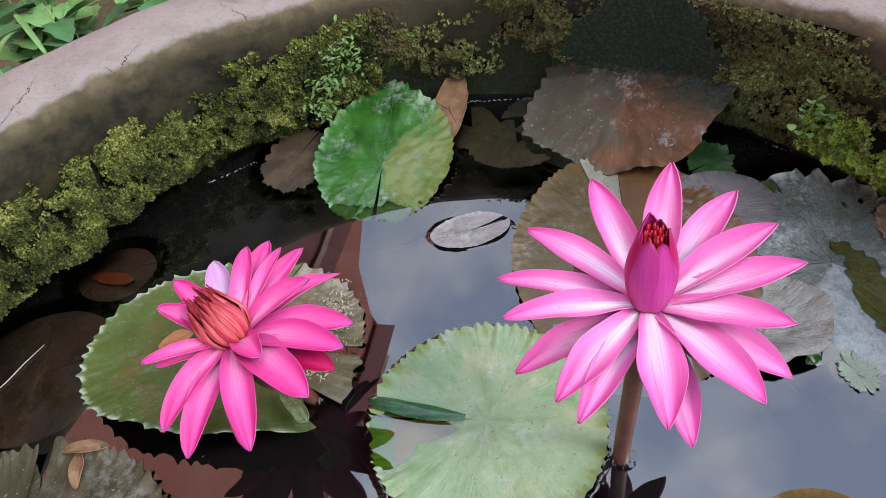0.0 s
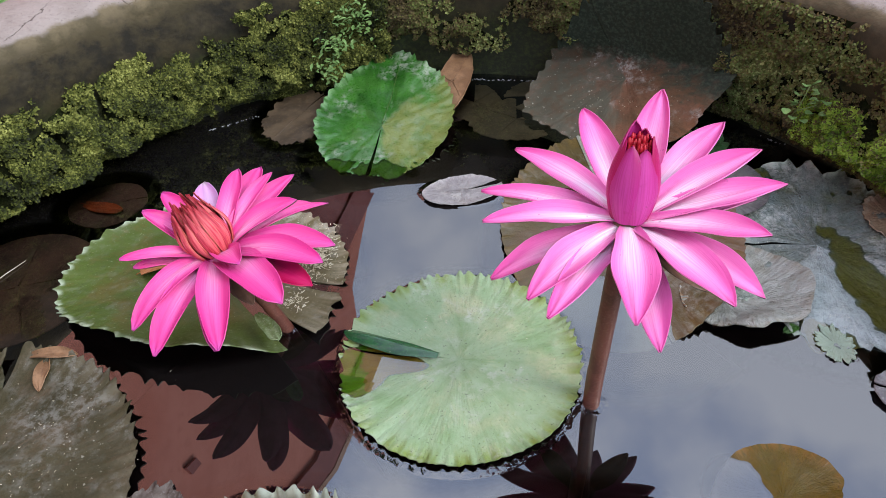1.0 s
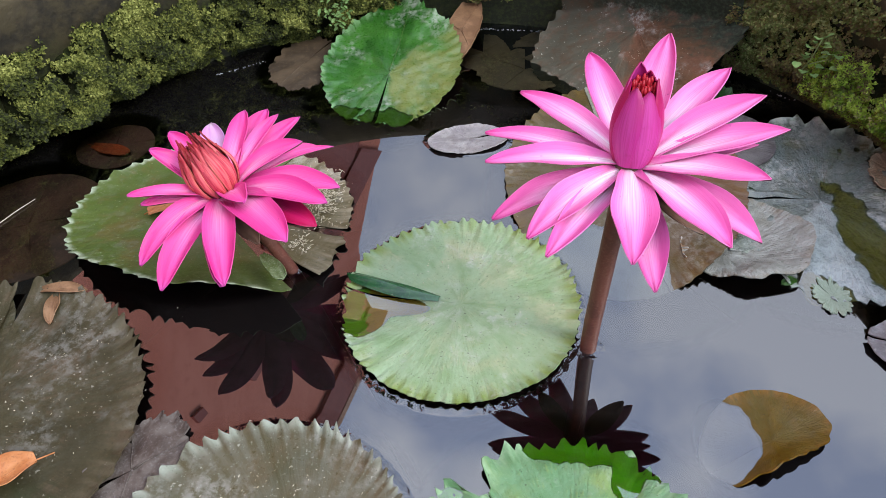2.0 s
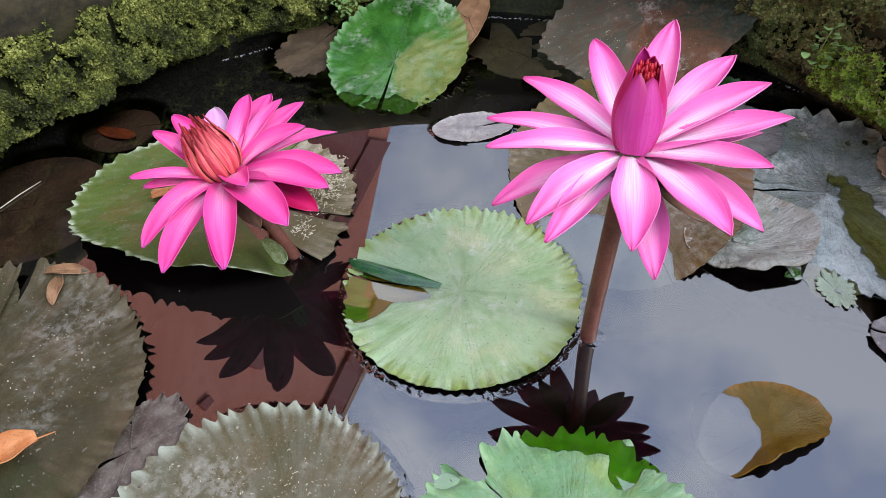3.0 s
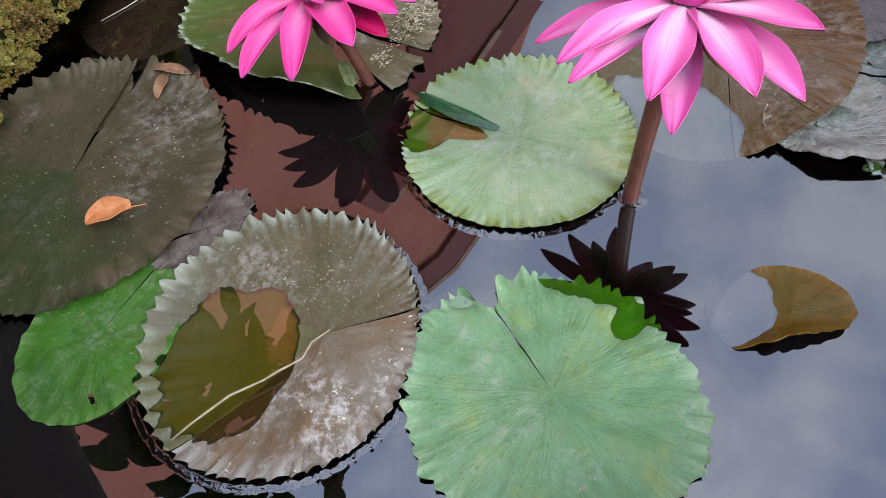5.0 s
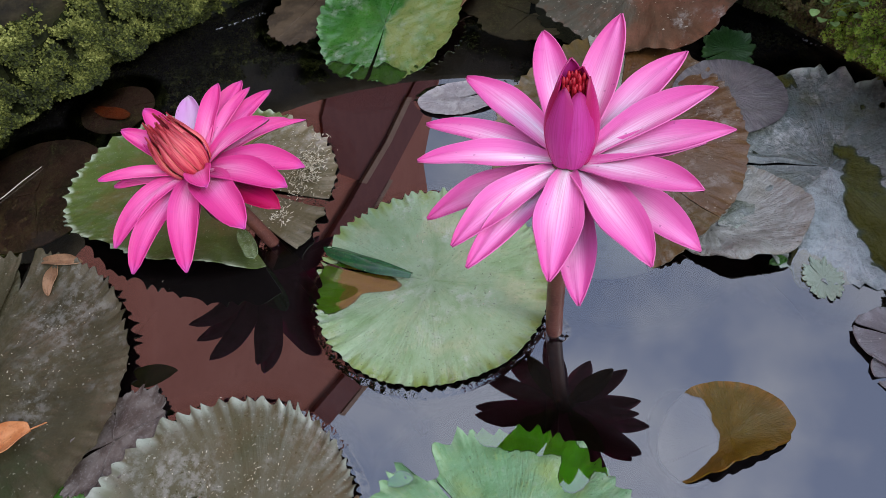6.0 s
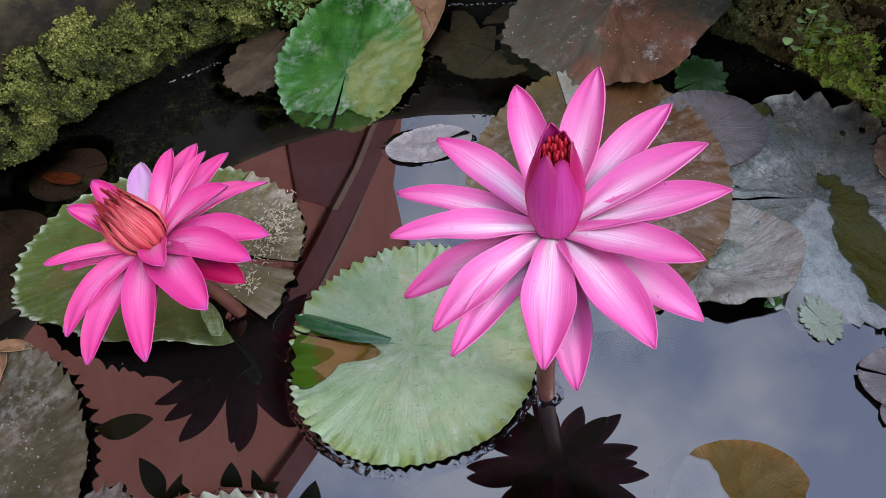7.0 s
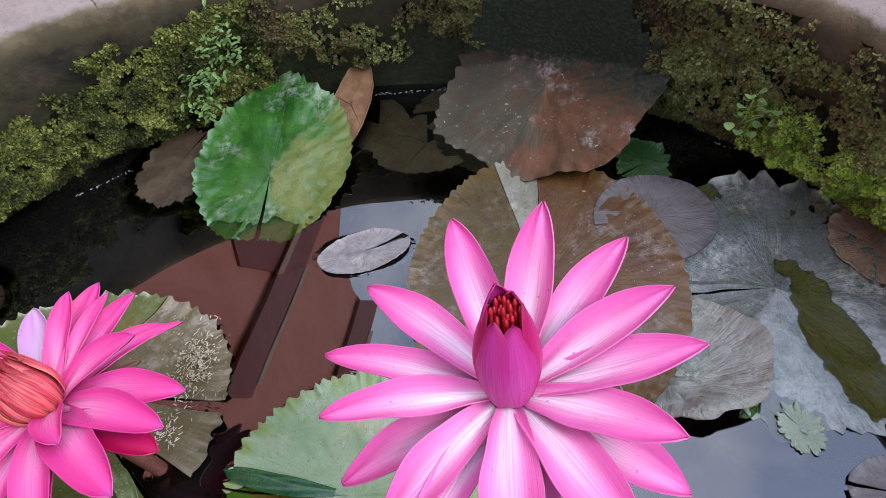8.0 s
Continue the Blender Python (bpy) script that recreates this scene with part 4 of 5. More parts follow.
pad("lily_pad", (-0.041, 0.570), (0.044, 0.024), 15, PALELEAF, "small pale lilac heart-shaped leaf afloat with raised rim", "leaf", teeth=6, tooth=0.004, frill=0.002, z=0.0022, gap=9, turn=12,
    feats=[(-0.05, 0.60, 0.03, 0.008, 15, 0.003)], seed=17.4)
pad("dead_leaf", (-0.262, 0.172), (0.030, 0.048), 230, GREYDEAD, "curled grey dead leaf between lily pads", "dead leaf", teeth=12, tooth=0.06, frill=0.003, z=0.0015, gap=6, turn=-25, rough=0.003, ragged=0.12, group="", seed=18.2, stalk=False, ribs=3)
pad("dead_leaf", (-0.262, 0.728), (0.045, 0.062), 60, DRIFT, "brown torn leaf afloat beside the mossy wall", "dead leaf", teeth=12, tooth=0.03, frill=0.0, z=0.0012, gap=2, ragged=0.14, group="", seed=19.2, under=DRIFT, stalk=False, ribs=1)
for place, size, slit, wide, deep, sd in (((0.020, 0.722), (0.060, 0.048), 60, 30, -0.004, 20.2), ((0.055, 0.775), (0.050, 0.040), 200, 20, -0.003, 21.2), ((-0.035, 0.765), (0.035, 0.045), 120, 30, -0.005, 22.2)):
    pad("dead_leaf", place, size, slit, SUNK, "brown sunken leaf under the water", "dead leaf", teeth=12, tooth=0.03, frill=0.0, z=deep, gap=wide, ragged=0.06, group="sunken leaves at the back", seed=sd, under=SUNK, stalk=False, ribs=3)
pad("dead_leaf", (-0.485, 0.425), (0.085, 0.080), 20, SUNKDARK, "large dark brown leaf sunk by the wall", "dead leaf", teeth=12, tooth=0.01, frill=0.0, z=-0.004, gap=1, group="", seed=23.2, under=SUNKDARK, stalk=False, ribs=3)
pad("dead_leaf", (-0.448, 0.556), (0.045, 0.040), 20, SUNKDARK, "dark sunken leaf with a rusty orange patch", "dead leaf", teeth=8, tooth=0.01, frill=0.0, z=-0.004, gap=1, group="", seed=24.2, under=SUNKDARK, stalk=False, ribs=3)
WITHER = pad_material("withered_tan_pad", lin(142, 122, 96), lin(112, 92, 70), lin(150, 134, 112), lin(106, 84, 64), lin(96, 80, 56), rough=0.55, streaks=30, relief=0.9)
pad("lily_pad", (0.395, 0.515), (0.034, 0.042), 240, WITHER, "tan withered lily pad by the wall", teeth=14, tooth=0.03, frill=0.003, z=0.004, gap=3, ragged=0.08, seed=25.2)
pad("lily_pad", (0.232, 0.642), (0.024, 0.032), 200, DARKGREEN, "small dark green leaf behind the brown pad", "leaf", teeth=9, tooth=0.3, frill=0.003, ragged=0.12, z=0.004, gap=3, slope=(0, 0.1), seed=26.2)
pad("dead_leaf", (-0.062, 0.775), (0.022, 0.062), 250, TAN, "reddish tan withered leaf behind the green one", "dead leaf", teeth=12, tooth=0.05, frill=0.002, z=0.02, gap=3, slope=(0, 0.2), group="", seed=27.2, turn=-12, stalk=False, ribs=3)
MINT = pad_material("pale_mint_leaf", lin(150, 164, 144), lin(134, 150, 126), lin(160, 174, 150), lin(128, 140, 118), lin(120, 130, 110), rough=0.5)
pad("dead_leaf", (0.281, 0.362), (0.013, 0.017), 130, MINT, "ragged pale mint leaf shred afloat", "dead leaf", teeth=9, tooth=0.10, frill=0.001, z=0.0012, gap=2, ragged=0.4, group="", seed=28.4, stalk=False)
scrap("leaf", ((0.244, 0.375, 0.001), (0.256, 0.381, 0.0015)), 0.009, BRIGHTLEAF, "small fresh green leaf under a curled rim", "leaf", arch=0.05, cup=0.1)
scrap("dead_leaf", ((-0.474, 0.553, -0.001), (-0.424, 0.541, -0.001)), 0.018, RUST, "rusty orange leaf shred under the water surface", cup=0.0, arch=0.0, blunt=0.4)
scrap("dead_leaf", ((-0.331, 0.171, 0.013), (-0.362, 0.144, 0.011)), 0.025, ORANGE, "curled orange dry leaf lying on a lily pad", arch=0.06, cup=0.28, stub=0.28, blunt=0.6)
scrap("dead_leaf", ((-0.414, 0.331, 0.008), (-0.371, 0.333, 0.008)), 0.012, TAN, "tan dry leaf shred on a lily pad", arch=0.08, cup=0.3)
scrap("dead_leaf", ((-0.398, 0.328, 0.007), (-0.388, 0.295, 0.007)), 0.012, TAN, "tan dry leaf shred on a lily pad", arch=0.05, cup=0.3)
scrap("dead_leaf", ((-0.352, 0.432, 0.012), (-0.322, 0.450, 0.012)), 0.022, ORANGE, "orange leaf shred lying on the olive lily pad", arch=0.05, cup=0.1)
DRYSTEM = mottled("bleached_twig", lin(186, 178, 160), lin(166, 156, 138), lin(140, 130, 112), 80, 0.7)
tagged(new("twig", tube("twig", [(-0.492, 0.458, 0.0015), (-0.503, 0.437, 0.002), (-0.513, 0.416, 0.0015), (-0.528, 0.388, 0.002)], [0.0004, 0.0006, 0.0006, 0.0003], DRYSTEM, 6)),
       "thin pale dry twig floating by the wall", "twig")



STRAW = island_material("pale_straw", [lin(112, 102, 78), lin(158, 150, 124), lin(190, 184, 160), lin(206, 200, 180)], 0.7)


def straw_mesh(x0, y0, sx, sy, z0, count, seed, size=1.0):
    rnd = random.Random(seed)
    verts, faces = [], []
    for k in range(count):
        c = Vector((rnd.gauss(x0, sx), rnd.gauss(y0, sy), z0 + rnd.uniform(0, 0.0012)))
        a = rnd.uniform(0, math.pi)
        d = Vector((math.cos(a), math.sin(a), rnd.gauss(0, 0.12))) * rnd.uniform(0.0006, 0.0022) * size
        w = Vector((-d.y, d.x, 0)).normalized() * rnd.uniform(0.00022, 0.00055) * (0.4 + 0.6 * size)
        up = Vector((0, 0, 0.0005 * size))
        k0 = len(verts)
        verts += [c - d - w, c - d + w, c + d + w, c + d - w, c - d + up, c + d + up]
        faces += [(k0, k0 + 4, k0 + 5, k0 + 3), (k0 + 1, k0 + 2, k0 + 5, k0 + 4), (k0, k0 + 1, k0 + 4), (k0 + 2, k0 + 3, k0 + 5)]
    return mesh_of("plant_debris", verts, faces, None, (STRAW,), smooth=False)


tagged(new("plant_debris", straw_mesh(-0.180, 0.462, 0.010, 0.018, 0.0062, 430, 3)), "pale straw shreds scattered on the decayed pad", "debris", kind="stuff")
tagged(new("plant_debris", straw_mesh(-0.188, 0.398, 0.008, 0.008, 0.0100, 60, 4)), "few pale straw shreds on the lower pad lobe", "debris", kind="stuff")

tagged(new("plant_debris", straw_mesh(-0.140, 0.150, 0.030, 0.018, 0.0062, 130, 5, 0.4)), "pale flecks scattered on the crimped grey-green pad", "debris", kind="stuff")
tagged(new("plant_debris", straw_mesh(-0.375, 0.215, 0.032, 0.034, 0.0064, 130, 6, 0.4)), "pale flecks scattered on the murky olive pad", "debris", kind="stuff")
tagged(new("plant_debris", straw_mesh(-0.075, 0.372, 0.020, 0.010, 0.0060, 26, 7, 0.5)), "few brown crumbs on the pale green pad", "debris", kind="stuff")
tagged(new("plant_debris", straw_mesh(0.000, 0.345, 0.040, 0.040, 0.0050, 14, 8, 0.5)), "few stray flecks on the pale green pad", "debris", kind="stuff")
tagged(new("plant_debris", straw_mesh(0.130, 0.690, 0.030, 0.022, 0.0350, 60, 12, 0.5)), "pale flecks on the leaning brown pad", "debris", kind="stuff")

FOAM = mottled("white_scum", lin(150, 152, 150), lin(130, 132, 132), lin(110, 110, 112), 90, 0.5)


def foam_mesh(a, b, count, seed):
    """Tiny flat flecks along a line on the water."""
    rnd = random.Random(seed)
    verts, faces = [], []
    for k in range(count):
        f = rnd.random()
        x, y = a[0] + (b[0] - a[0]) * f + rnd.gauss(0, 0.0012), a[1] + (b[1] - a[1]) * f + rnd.gauss(0, 0.0012)
        r = rnd.uniform(0.0003, 0.0010)
        k0 = len(verts)
        verts += [(x + r * 1.6 * math.cos(t), y + r * math.sin(t), 0.0004) for t in (0.2, 1.2, 2.3, 3.4, 4.4, 5.4)] + [(x, y, 0.0011)]
        faces += [(k0 + i, k0 + (i + 1) % 6, k0 + 6) for i in range(6)]
    return mesh_of("foam", verts, faces, None, (FOAM,), smooth=False)


for fa, fb, fc in (((-0.372, 0.700), (-0.318, 0.730), 26), ((-0.038, 0.815), (0.045, 0.806), 40), ((0.300, 0.668), (0.322, 0.652), 10)):
    tagged(new("foam", foam_mesh(fa, fb, fc, fc)), "thin line of white scum on the dark water", "foam", kind="stuff")

# ---------------------------------------------------------------- flowers
def stamen_mesh(base, tip, bow, width, mat):
    base, tip, bow = Vector(base), Vector(tip), Vector(bow)
    pts = [base.lerp(tip, v) + bow * (4 * v * (1 - v)) for v in (0, 0.2, 0.4, 0.6, 0.8, 0.93, 1.0)]
    return tube("stamen", pts, [width * k for k in (0.8, 1.0, 1.1, 1.0, 0.8, 0.55, 0.25)], mat, 6)


def lily(at, tips, mat, label, width, blunt=0.72, foot=0.44):
    """A flower as an Empty at its base with one mesh a petal. tips: (x, y, z, width factor, arch, cup, layer drop, material)."""
    flower = thing("water_lily", at, label, "water lily", "water lilies")
    c = Vector(at)
    for x, y, z, wf, arch, cup, drop, m in tips:
        tip = Vector((x, y, z))
        d = (tip - c)
        d.z = 0
        base = c + d.normalized() * 0.009 + Vector((0, 0, -drop))
        part("petal", petal_mesh(base - c, tip - c, width * wf, arch, cup, m or mat, back=PETALBACK, blunt=blunt, foot=foot), flower)
    for k in range(4):
        a = radians(40 + 90 * k)
        tip = Vector((0.062 * math.cos(a), 0.062 * math.sin(a), -0.016))
        part("sepal", petal_mesh(tip * 0.1 - Vector((0, 0, 0.006)), tip, 0.020, 0.05, 0.12, SEPAL, back=SEPAL), flower, "dull olive brown sepal")
    return flower


R_AT = (0.083, 0.313, 0.184)
R_TIPS = [
    (0.061, 0.409, 0.203, 1.05, 0.04, 0.16, 0.004, None), (0.013, 0.378, 0.191, 0.95, 0.06, 0.14, 0.000, None),
    (-0.010, 0.344, 0.181, 0.85, 0.07, 0.14, 0.004, None), (-0.008, 0.306, 0.187, 0.92, 0.06, 0.14, 0.000, None),
    (-0.003, 0.285, 0.157, 0.95, 0.10, 0.16, 0.008, None), (0.019, 0.254, 0.172, 1.0, 0.10, 0.14, 0.002, None),
    (0.030, 0.239, 0.173, 0.9, 0.08, 0.14, 0.006, None), (0.076, 0.228, 0.181, 1.12, 0.10, 0.12, 0.000, None),
    (0.092, 0.228, 0.158, 1.0, 0.10, 0.14, 0.008, None), (0.127, 0.235, 0.189, 1.12, 0.08, 0.12, 0.001, None),
    (0.157, 0.265, 0.163, 1.1, 0.11, 0.14, 0.008, None), (0.152, 0.273, 0.205, 1.0, 0.05, 0.14, 0.000, None),
    (0.170, 0.312, 0.210, 1.0, 0.05, 0.14, 0.001, None), (0.158, 0.318, 0.194, 0.7, 0.06, 0.14, 0.006, None),
    (0.162, 0.341, 0.214, 0.98, 0.05, 0.14, 0.000, None), (0.148, 0.375, 0.212, 1.0, 0.04, 0.15, 0.003, None),
    (0.109, 0.390, 0.228, 1.05, 0.00, 0.16, 0.002, None),
]
right_lily = lily(R_AT, R_TIPS, PINK, "soft pink water lily with closed magenta heart, tall stalk", 0.0230)
part("stalk", tube("stalk", [Vector(p) - Vector(R_AT) for p in ((0.070, 0.297, -0.37), (0.074, 0.299, -0.02), (0.0745, 0.3005, 0.03), (0.077, 0.304, 0.09), (0.080, 0.309, 0.15), (0.083, 0.313, 0.182))],
                   [0.0065, 0.0066, 0.0066, 0.0066, 0.0066, 0.0075], STALK, 14), right_lily, "smooth reddish brown stalk")
part("receptacle", tube("receptacle", [(0, 0, -0.012), (0, 0, -0.007), (0, 0, -0.001), (0, 0, 0.002)], [0.007, 0.0120, 0.0110, 0.005], SEPAL, 16), right_lily)


def bud_petal(axis, angle, height, spread, width, mat, close=0.30, blunt=0.62):
    """An upright petal of the closed heart, bellied below and closing in at its tip."""
    a = Vector(axis).normalized()
    x = a.cross(Vector((0, 1, 0.2))).normalized()
    y = a.cross(x)
    grid, uvg = [], []
    for j in range(18):
        v = j / 17
        f = 0.62 + 0.38 * math.sin(math.pi / 2 * min(v / 0.5, 1)) if v < 0.66 else max(math.cos(math.pi / 2 * (v - 0.66) / 0.34), 0.0) ** blunt
        belly = spread * (0.62 + 0.42 * math.sin(math.pi * min(v * 0.95 + 0.08, 1)) - close * v * v)
        row, uvr = [], []
        for i in range(9):
            u = i / 8 * 2 - 1
            swing = radians(angle) + u * f * width / 2 / spread
            out = x * math.cos(swing) + y * math.sin(swing)
            row.append(a * (height * v) + out * (belly + 0.0010 * (1 - u * u)))
            uvr.append((i / 8, v))
        grid.append(row)
        uvg.append(uvr)
    return sheet("bud_petal", grid, uvg, 0.0007, mat)


BUD_AXIS = (0.002, 0.014, 0.062)
for ang, hh, ww, sp, cl, bl in ((-14, 0.0530, 0.028, 0.0150, 0.12, 0.55), (52, 0.0500, 0.0235, 0.0150, 0.07, 0.60), (106, 0.0485, 0.0235, 0.0147, 0.07, 0.60), (176, 0.0535, 0.028, 0.0142, 0.12, 0.55),
                               (236, 0.0560, 0.032, 0.0136, 0.20, 0.6), (302, 0.0610, 0.032, 0.0130, 0.20, 0.6)):
    part("bud_petal", bud_petal(BUD_AXIS, ang, hh, sp, ww, BUDPINK if cl < 0.1 or hh > 0.06 else BUDSIDE, cl, bl), right_lily, "closed magenta inner petal")
rng = random.Random(4)
for i in range(22):
    a = 2 * math.pi * i / 22 * 3.3
    r = 0.0025 + 0.0035 * (i % 3) / 2
    ax = Vector(BUD_AXIS).normalized()
    b = Vector((r * math.cos(a), r * math.sin(a), 0.012))
    t = ax * (0.0465 + 0.006 * rng.random()) + Vector((0, 0.0015, 0)) + Vector((1.1 * r * math.cos(a), 1.1 * r * math.sin(a), 0))
    stamen = part("stamen", stamen_mesh(b, t, (0, 0, 0), 0.0015, STAMENRED), right_lily, "dark red stamen")
    part("anther", tube("anther", [t - ax * 0.004, t - ax * 0.001, t + ax * 0.0016], [0.0009, 0.0012, 0.0005], STAMENTIP, 7), stamen, "red anther tip")

L_AT = (-0.237, 0.388, 0.084)
L_TIPS = [
    (-0.235, 0.466, 0.111, 0.8, 0.05, 0.18, 0.000, None), (-0.219, 0.478, 0.104, 0.95, 0.05, 0.18, 0.003, None), (-0.203, 0.462, 0.110, 0.6, 0.05, 0.18, -0.002, None),
    (-0.183, 0.461, 0.108, 0.8, 0.05, 0.18, 0.002, None), (-0.164, 0.444, 0.088, 0.95, 0.10, 0.16, 0.003, None), (-0.152, 0.446, 0.087, 0.4, 0.10, 0.16, 0.005, None),
    (-0.133, 0.383, 0.094, 1.15, 0.13, 0.15, 0.002, None), (-0.135, 0.351, 0.106, 1.12, 0.10, 0.12, 0.000, None), (-0.146, 0.345, 0.086, 1.1, 0.10, 0.16, 0.008, CRIMSON),
    (-0.158, 0.311, 0.103, 1.35, 0.12, 0.14, 0.002, None), (-0.198, 0.343, 0.112, 0.9, 0.10, 0.2, -0.003, None),
    (-0.201, 0.279, 0.087, 1.05, 0.14, 0.15, 0.000, None), (-0.207, 0.284, 0.080, 1.0, 0.14, 0.15, 0.006, None), (-0.255, 0.282, 0.075, 1.05, 0.14, 0.15, 0.004, None),
    (-0.279, 0.303, 0.079, 0.95, 0.14, 0.15, 0.000, None), (-0.288, 0.315, 0.069, 0.9, 0.14, 0.15, 0.006, None), (-0.292, 0.343, 0.116, 0.62, 0.05, 0.2, 0.000, None),
    (-0.290, 0.350, 0.100, 0.6, 0.06, 0.2, 0.005, None), (-0.292, 0.394, 0.122, 0.8, 0.02, 0.2, 0.002, None), (-0.285, 0.402, 0.112, 0.85, 0.04, 0.2, 0.006, None),
    (-0.293, 0.431, 0.112, 0.8, 0.05, 0.2, 0.004, None), (-0.272, 0.466, 0.096, 0.9, 0.05, 0.2, 0.005, FADED), (-0.17, 0.42, 0.112, 0.95, 0.10, 0.15, -0.001, None),
]
left_lily = lily(L_AT, L_TIPS, HOTPINK, "hot pink water lily with drooping petals and salmon stamens", 0.0250, 0.56, 0.56)
part("stalk", tube("stalk", [Vector(p) - Vector(L_AT) for p in ((-0.10, 0.34, -0.37), (-0.185, 0.371, -0.02), (-0.192, 0.373, 0.0), (-0.205, 0.377, 0.03), (-0.221, 0.382, 0.058), (-0.235, 0.387, 0.082))],
                   [0.006, 0.006, 0.006, 0.006, 0.006, 0.007], STALK, 14), left_lily, "slanting reddish brown stalk")
part("receptacle", tube("receptacle", [(0, 0, -0.012), (0, 0, -0.007), (0, 0, -0.001), (0, 0, 0.002)], [0.006, 0.0110, 0.0100, 0.005], SEPAL, 16), left_lily)
L_AXIS = Vector((-0.019, 0.004, 0.054))
for ring_i, (count, spread, hgt, wide) in enumerate(((22, 0.0186, 0.044, 0.0066), (17, 0.0148, 0.050, 0.0058), (11, 0.0098, 0.054, 0.0050))):
    for i in range(count):
        a = 360 * (i + 0.41 * ring_i + rng.uniform(-0.18, 0.18)) / count
        strip = bud_petal(L_AXIS, a, hgt * rng.uniform(0.88, 1.07), spread * rng.uniform(0.94, 1.08), wide * rng.uniform(0.85, 1.1), STAMEN if rng.random() < 0.55 else STAMENDUSK, rng.uniform(-0.24, -0.04), 0.7)
        part("stamen", strip, left_lily)


# ---------------------------------------------------------------- moss on the wall
def wall_point(t, h):
    """Place on the inner wall at angle t and height h, and the inward direction."""
    r = 0.478 if h < 0.02 else 0.478 - (h - 0.02) * 0.19
    out = Vector((OVAL * math.cos(t), math.sin(t), 0))
    return Vector((CX, CY, h)) + out * r, -Vector((math.cos(t), OVAL * math.sin(t), 0)).normalized()


MOSS_TOP = ((66, 0.150), (90, 0.150), (104, 0.145), (115, 0.134), (120, 0.118), (130, 0.094), (137, 0.110), (145, 0.108), (155, 0.117), (170, 0.115), (200, 0.110))
MOSS_OUT = ((104, 0.006), (110, 0.018), (119, 0.012), (127, 0.006), (134, 0.030), (142, 0.042), (155, 0.048), (164, 0.018), (170, 0.030), (180, 0.052), (200, 0.050))


def moss_cover(t, h):
    """How thick the moss is, 0 to 1, by angle and height on the wall."""
    deg = math.degrees(t)
    n1 = noise.noise((math.cos(t) * 5, math.sin(t) * 5, h * 9))
    n2 = noise.noise((math.cos(t) * 16, math.sin(t) * 16, h * 34))
    if deg > 98:
        top = swell(MOSS_TOP, deg) + 0.010 * n2
        hole = max(0.0, noise.noise((math.cos(t) * 24 + 7, math.sin(t) * 24, h * 48)) - 0.14)
        return max(0.0, min(1.0, min((top - h) / 0.034, (h + 0.004) / 0.008, 1.2) + 0.45 * n1 + 0.7 * n2 - 2.4 * hole + 0.35 * max(0.0, min(1.0, (118 - deg) / 8))))
    if deg > 66:
        return max(0.0, min(1.0, 0.32 + 1.2 * n1 + 0.6 * n2 - max(0.0, 0.075 - h) * 16))
    if deg > 50 and h < 0.124 + 0.012 * n2:
        return 0.0
    return max(0.0, min(1.0, 0.75 + 0.9 * n1 + 0.5 * n2 - max(0, h - 0.12) * 5 + 60 * cushion(t, h)))


def moss_rise(p, t, h, m):
    """How far the moss swells off the wall, and the lump it belongs to: it hangs out over the water and is undercut below."""
    deg = math.degrees(t)
    lump = 0.40 + 0.9 * noise.noise((p.x * 34, p.y * 34, h * 38)) + 0.6 * noise.noise((p.x * 95, p.y * 95, h * 95)) + 0.35 * noise.noise((p.x * 13, p.y * 13, h * 16))
    if deg > 98:
        k = (h - 0.026) / 0.085
        shape = max(0.0, 1 - k ** 1.25) if k > 0 else max(0.0, 1 - (0.026 - h) / 0.020)
        return m * (0.002 + swell(MOSS_OUT, deg) * shape + 0.017 * max(shape, 0.35) * lump), lump
    hang = max(0.25, 1 - (h - 0.045) / 0.09) if h > 0.045 else max(0.05, 1 - (0.045 - h) / 0.042)
    return m * (0.003 + 0.027 * hang * lump + cushion(t, h)), lump


def cushion(t, h):
    """Extra swell of two moss cushions by the water."""
    deg = math.degrees(t)
    return 0.022 * math.exp(-((deg - 26) / 6.0) ** 2 - ((h - 0.056) / 0.032) ** 2) + 0.013 * math.exp(-((deg - 36) / 4.5) ** 2 - ((h - 0.045) / 0.026) ** 2)


def moss_bed():
    verts, faces = [], []
    na, nh = 300, 36
    for i in range(na + 1):
        t = radians(10 + 190 * i / na)
        for k in range(nh + 1):
            h = -0.008 + 0.172 * k / nh
            p, inw = wall_point(t, h)
            m = moss_cover(t, h)
            verts.append(p + inw * (-0.016 * (1 - min(1, 4 * m)) - 0.004 + moss_rise(p, t, h, m)[0]))
    for i in range(na):
        for k in range(nh):
            a = i * (nh + 1) + k
            faces.append((a, a + nh + 1, a + nh + 2, a + 1))
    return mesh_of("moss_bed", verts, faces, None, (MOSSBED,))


# moss body; its dark tone also paints the shade in gaps between clumps
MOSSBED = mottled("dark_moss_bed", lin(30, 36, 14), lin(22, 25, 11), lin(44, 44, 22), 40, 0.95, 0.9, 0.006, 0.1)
MOSSGREEN = island_material("green_moss_leaves", [lin(22, 27, 11), lin(40, 46, 18), lin(74, 82, 29), lin(120, 124, 58), lin(166, 170, 94)], 0.75, 0.05, 26)
MOSSBROWN = island_material("brown_green_moss_leaves", [lin(36, 30, 20), lin(74, 63, 40), lin(108, 98, 60), lin(100, 116, 54), lin(170, 172, 112)], 0.75, 0.15, 14)
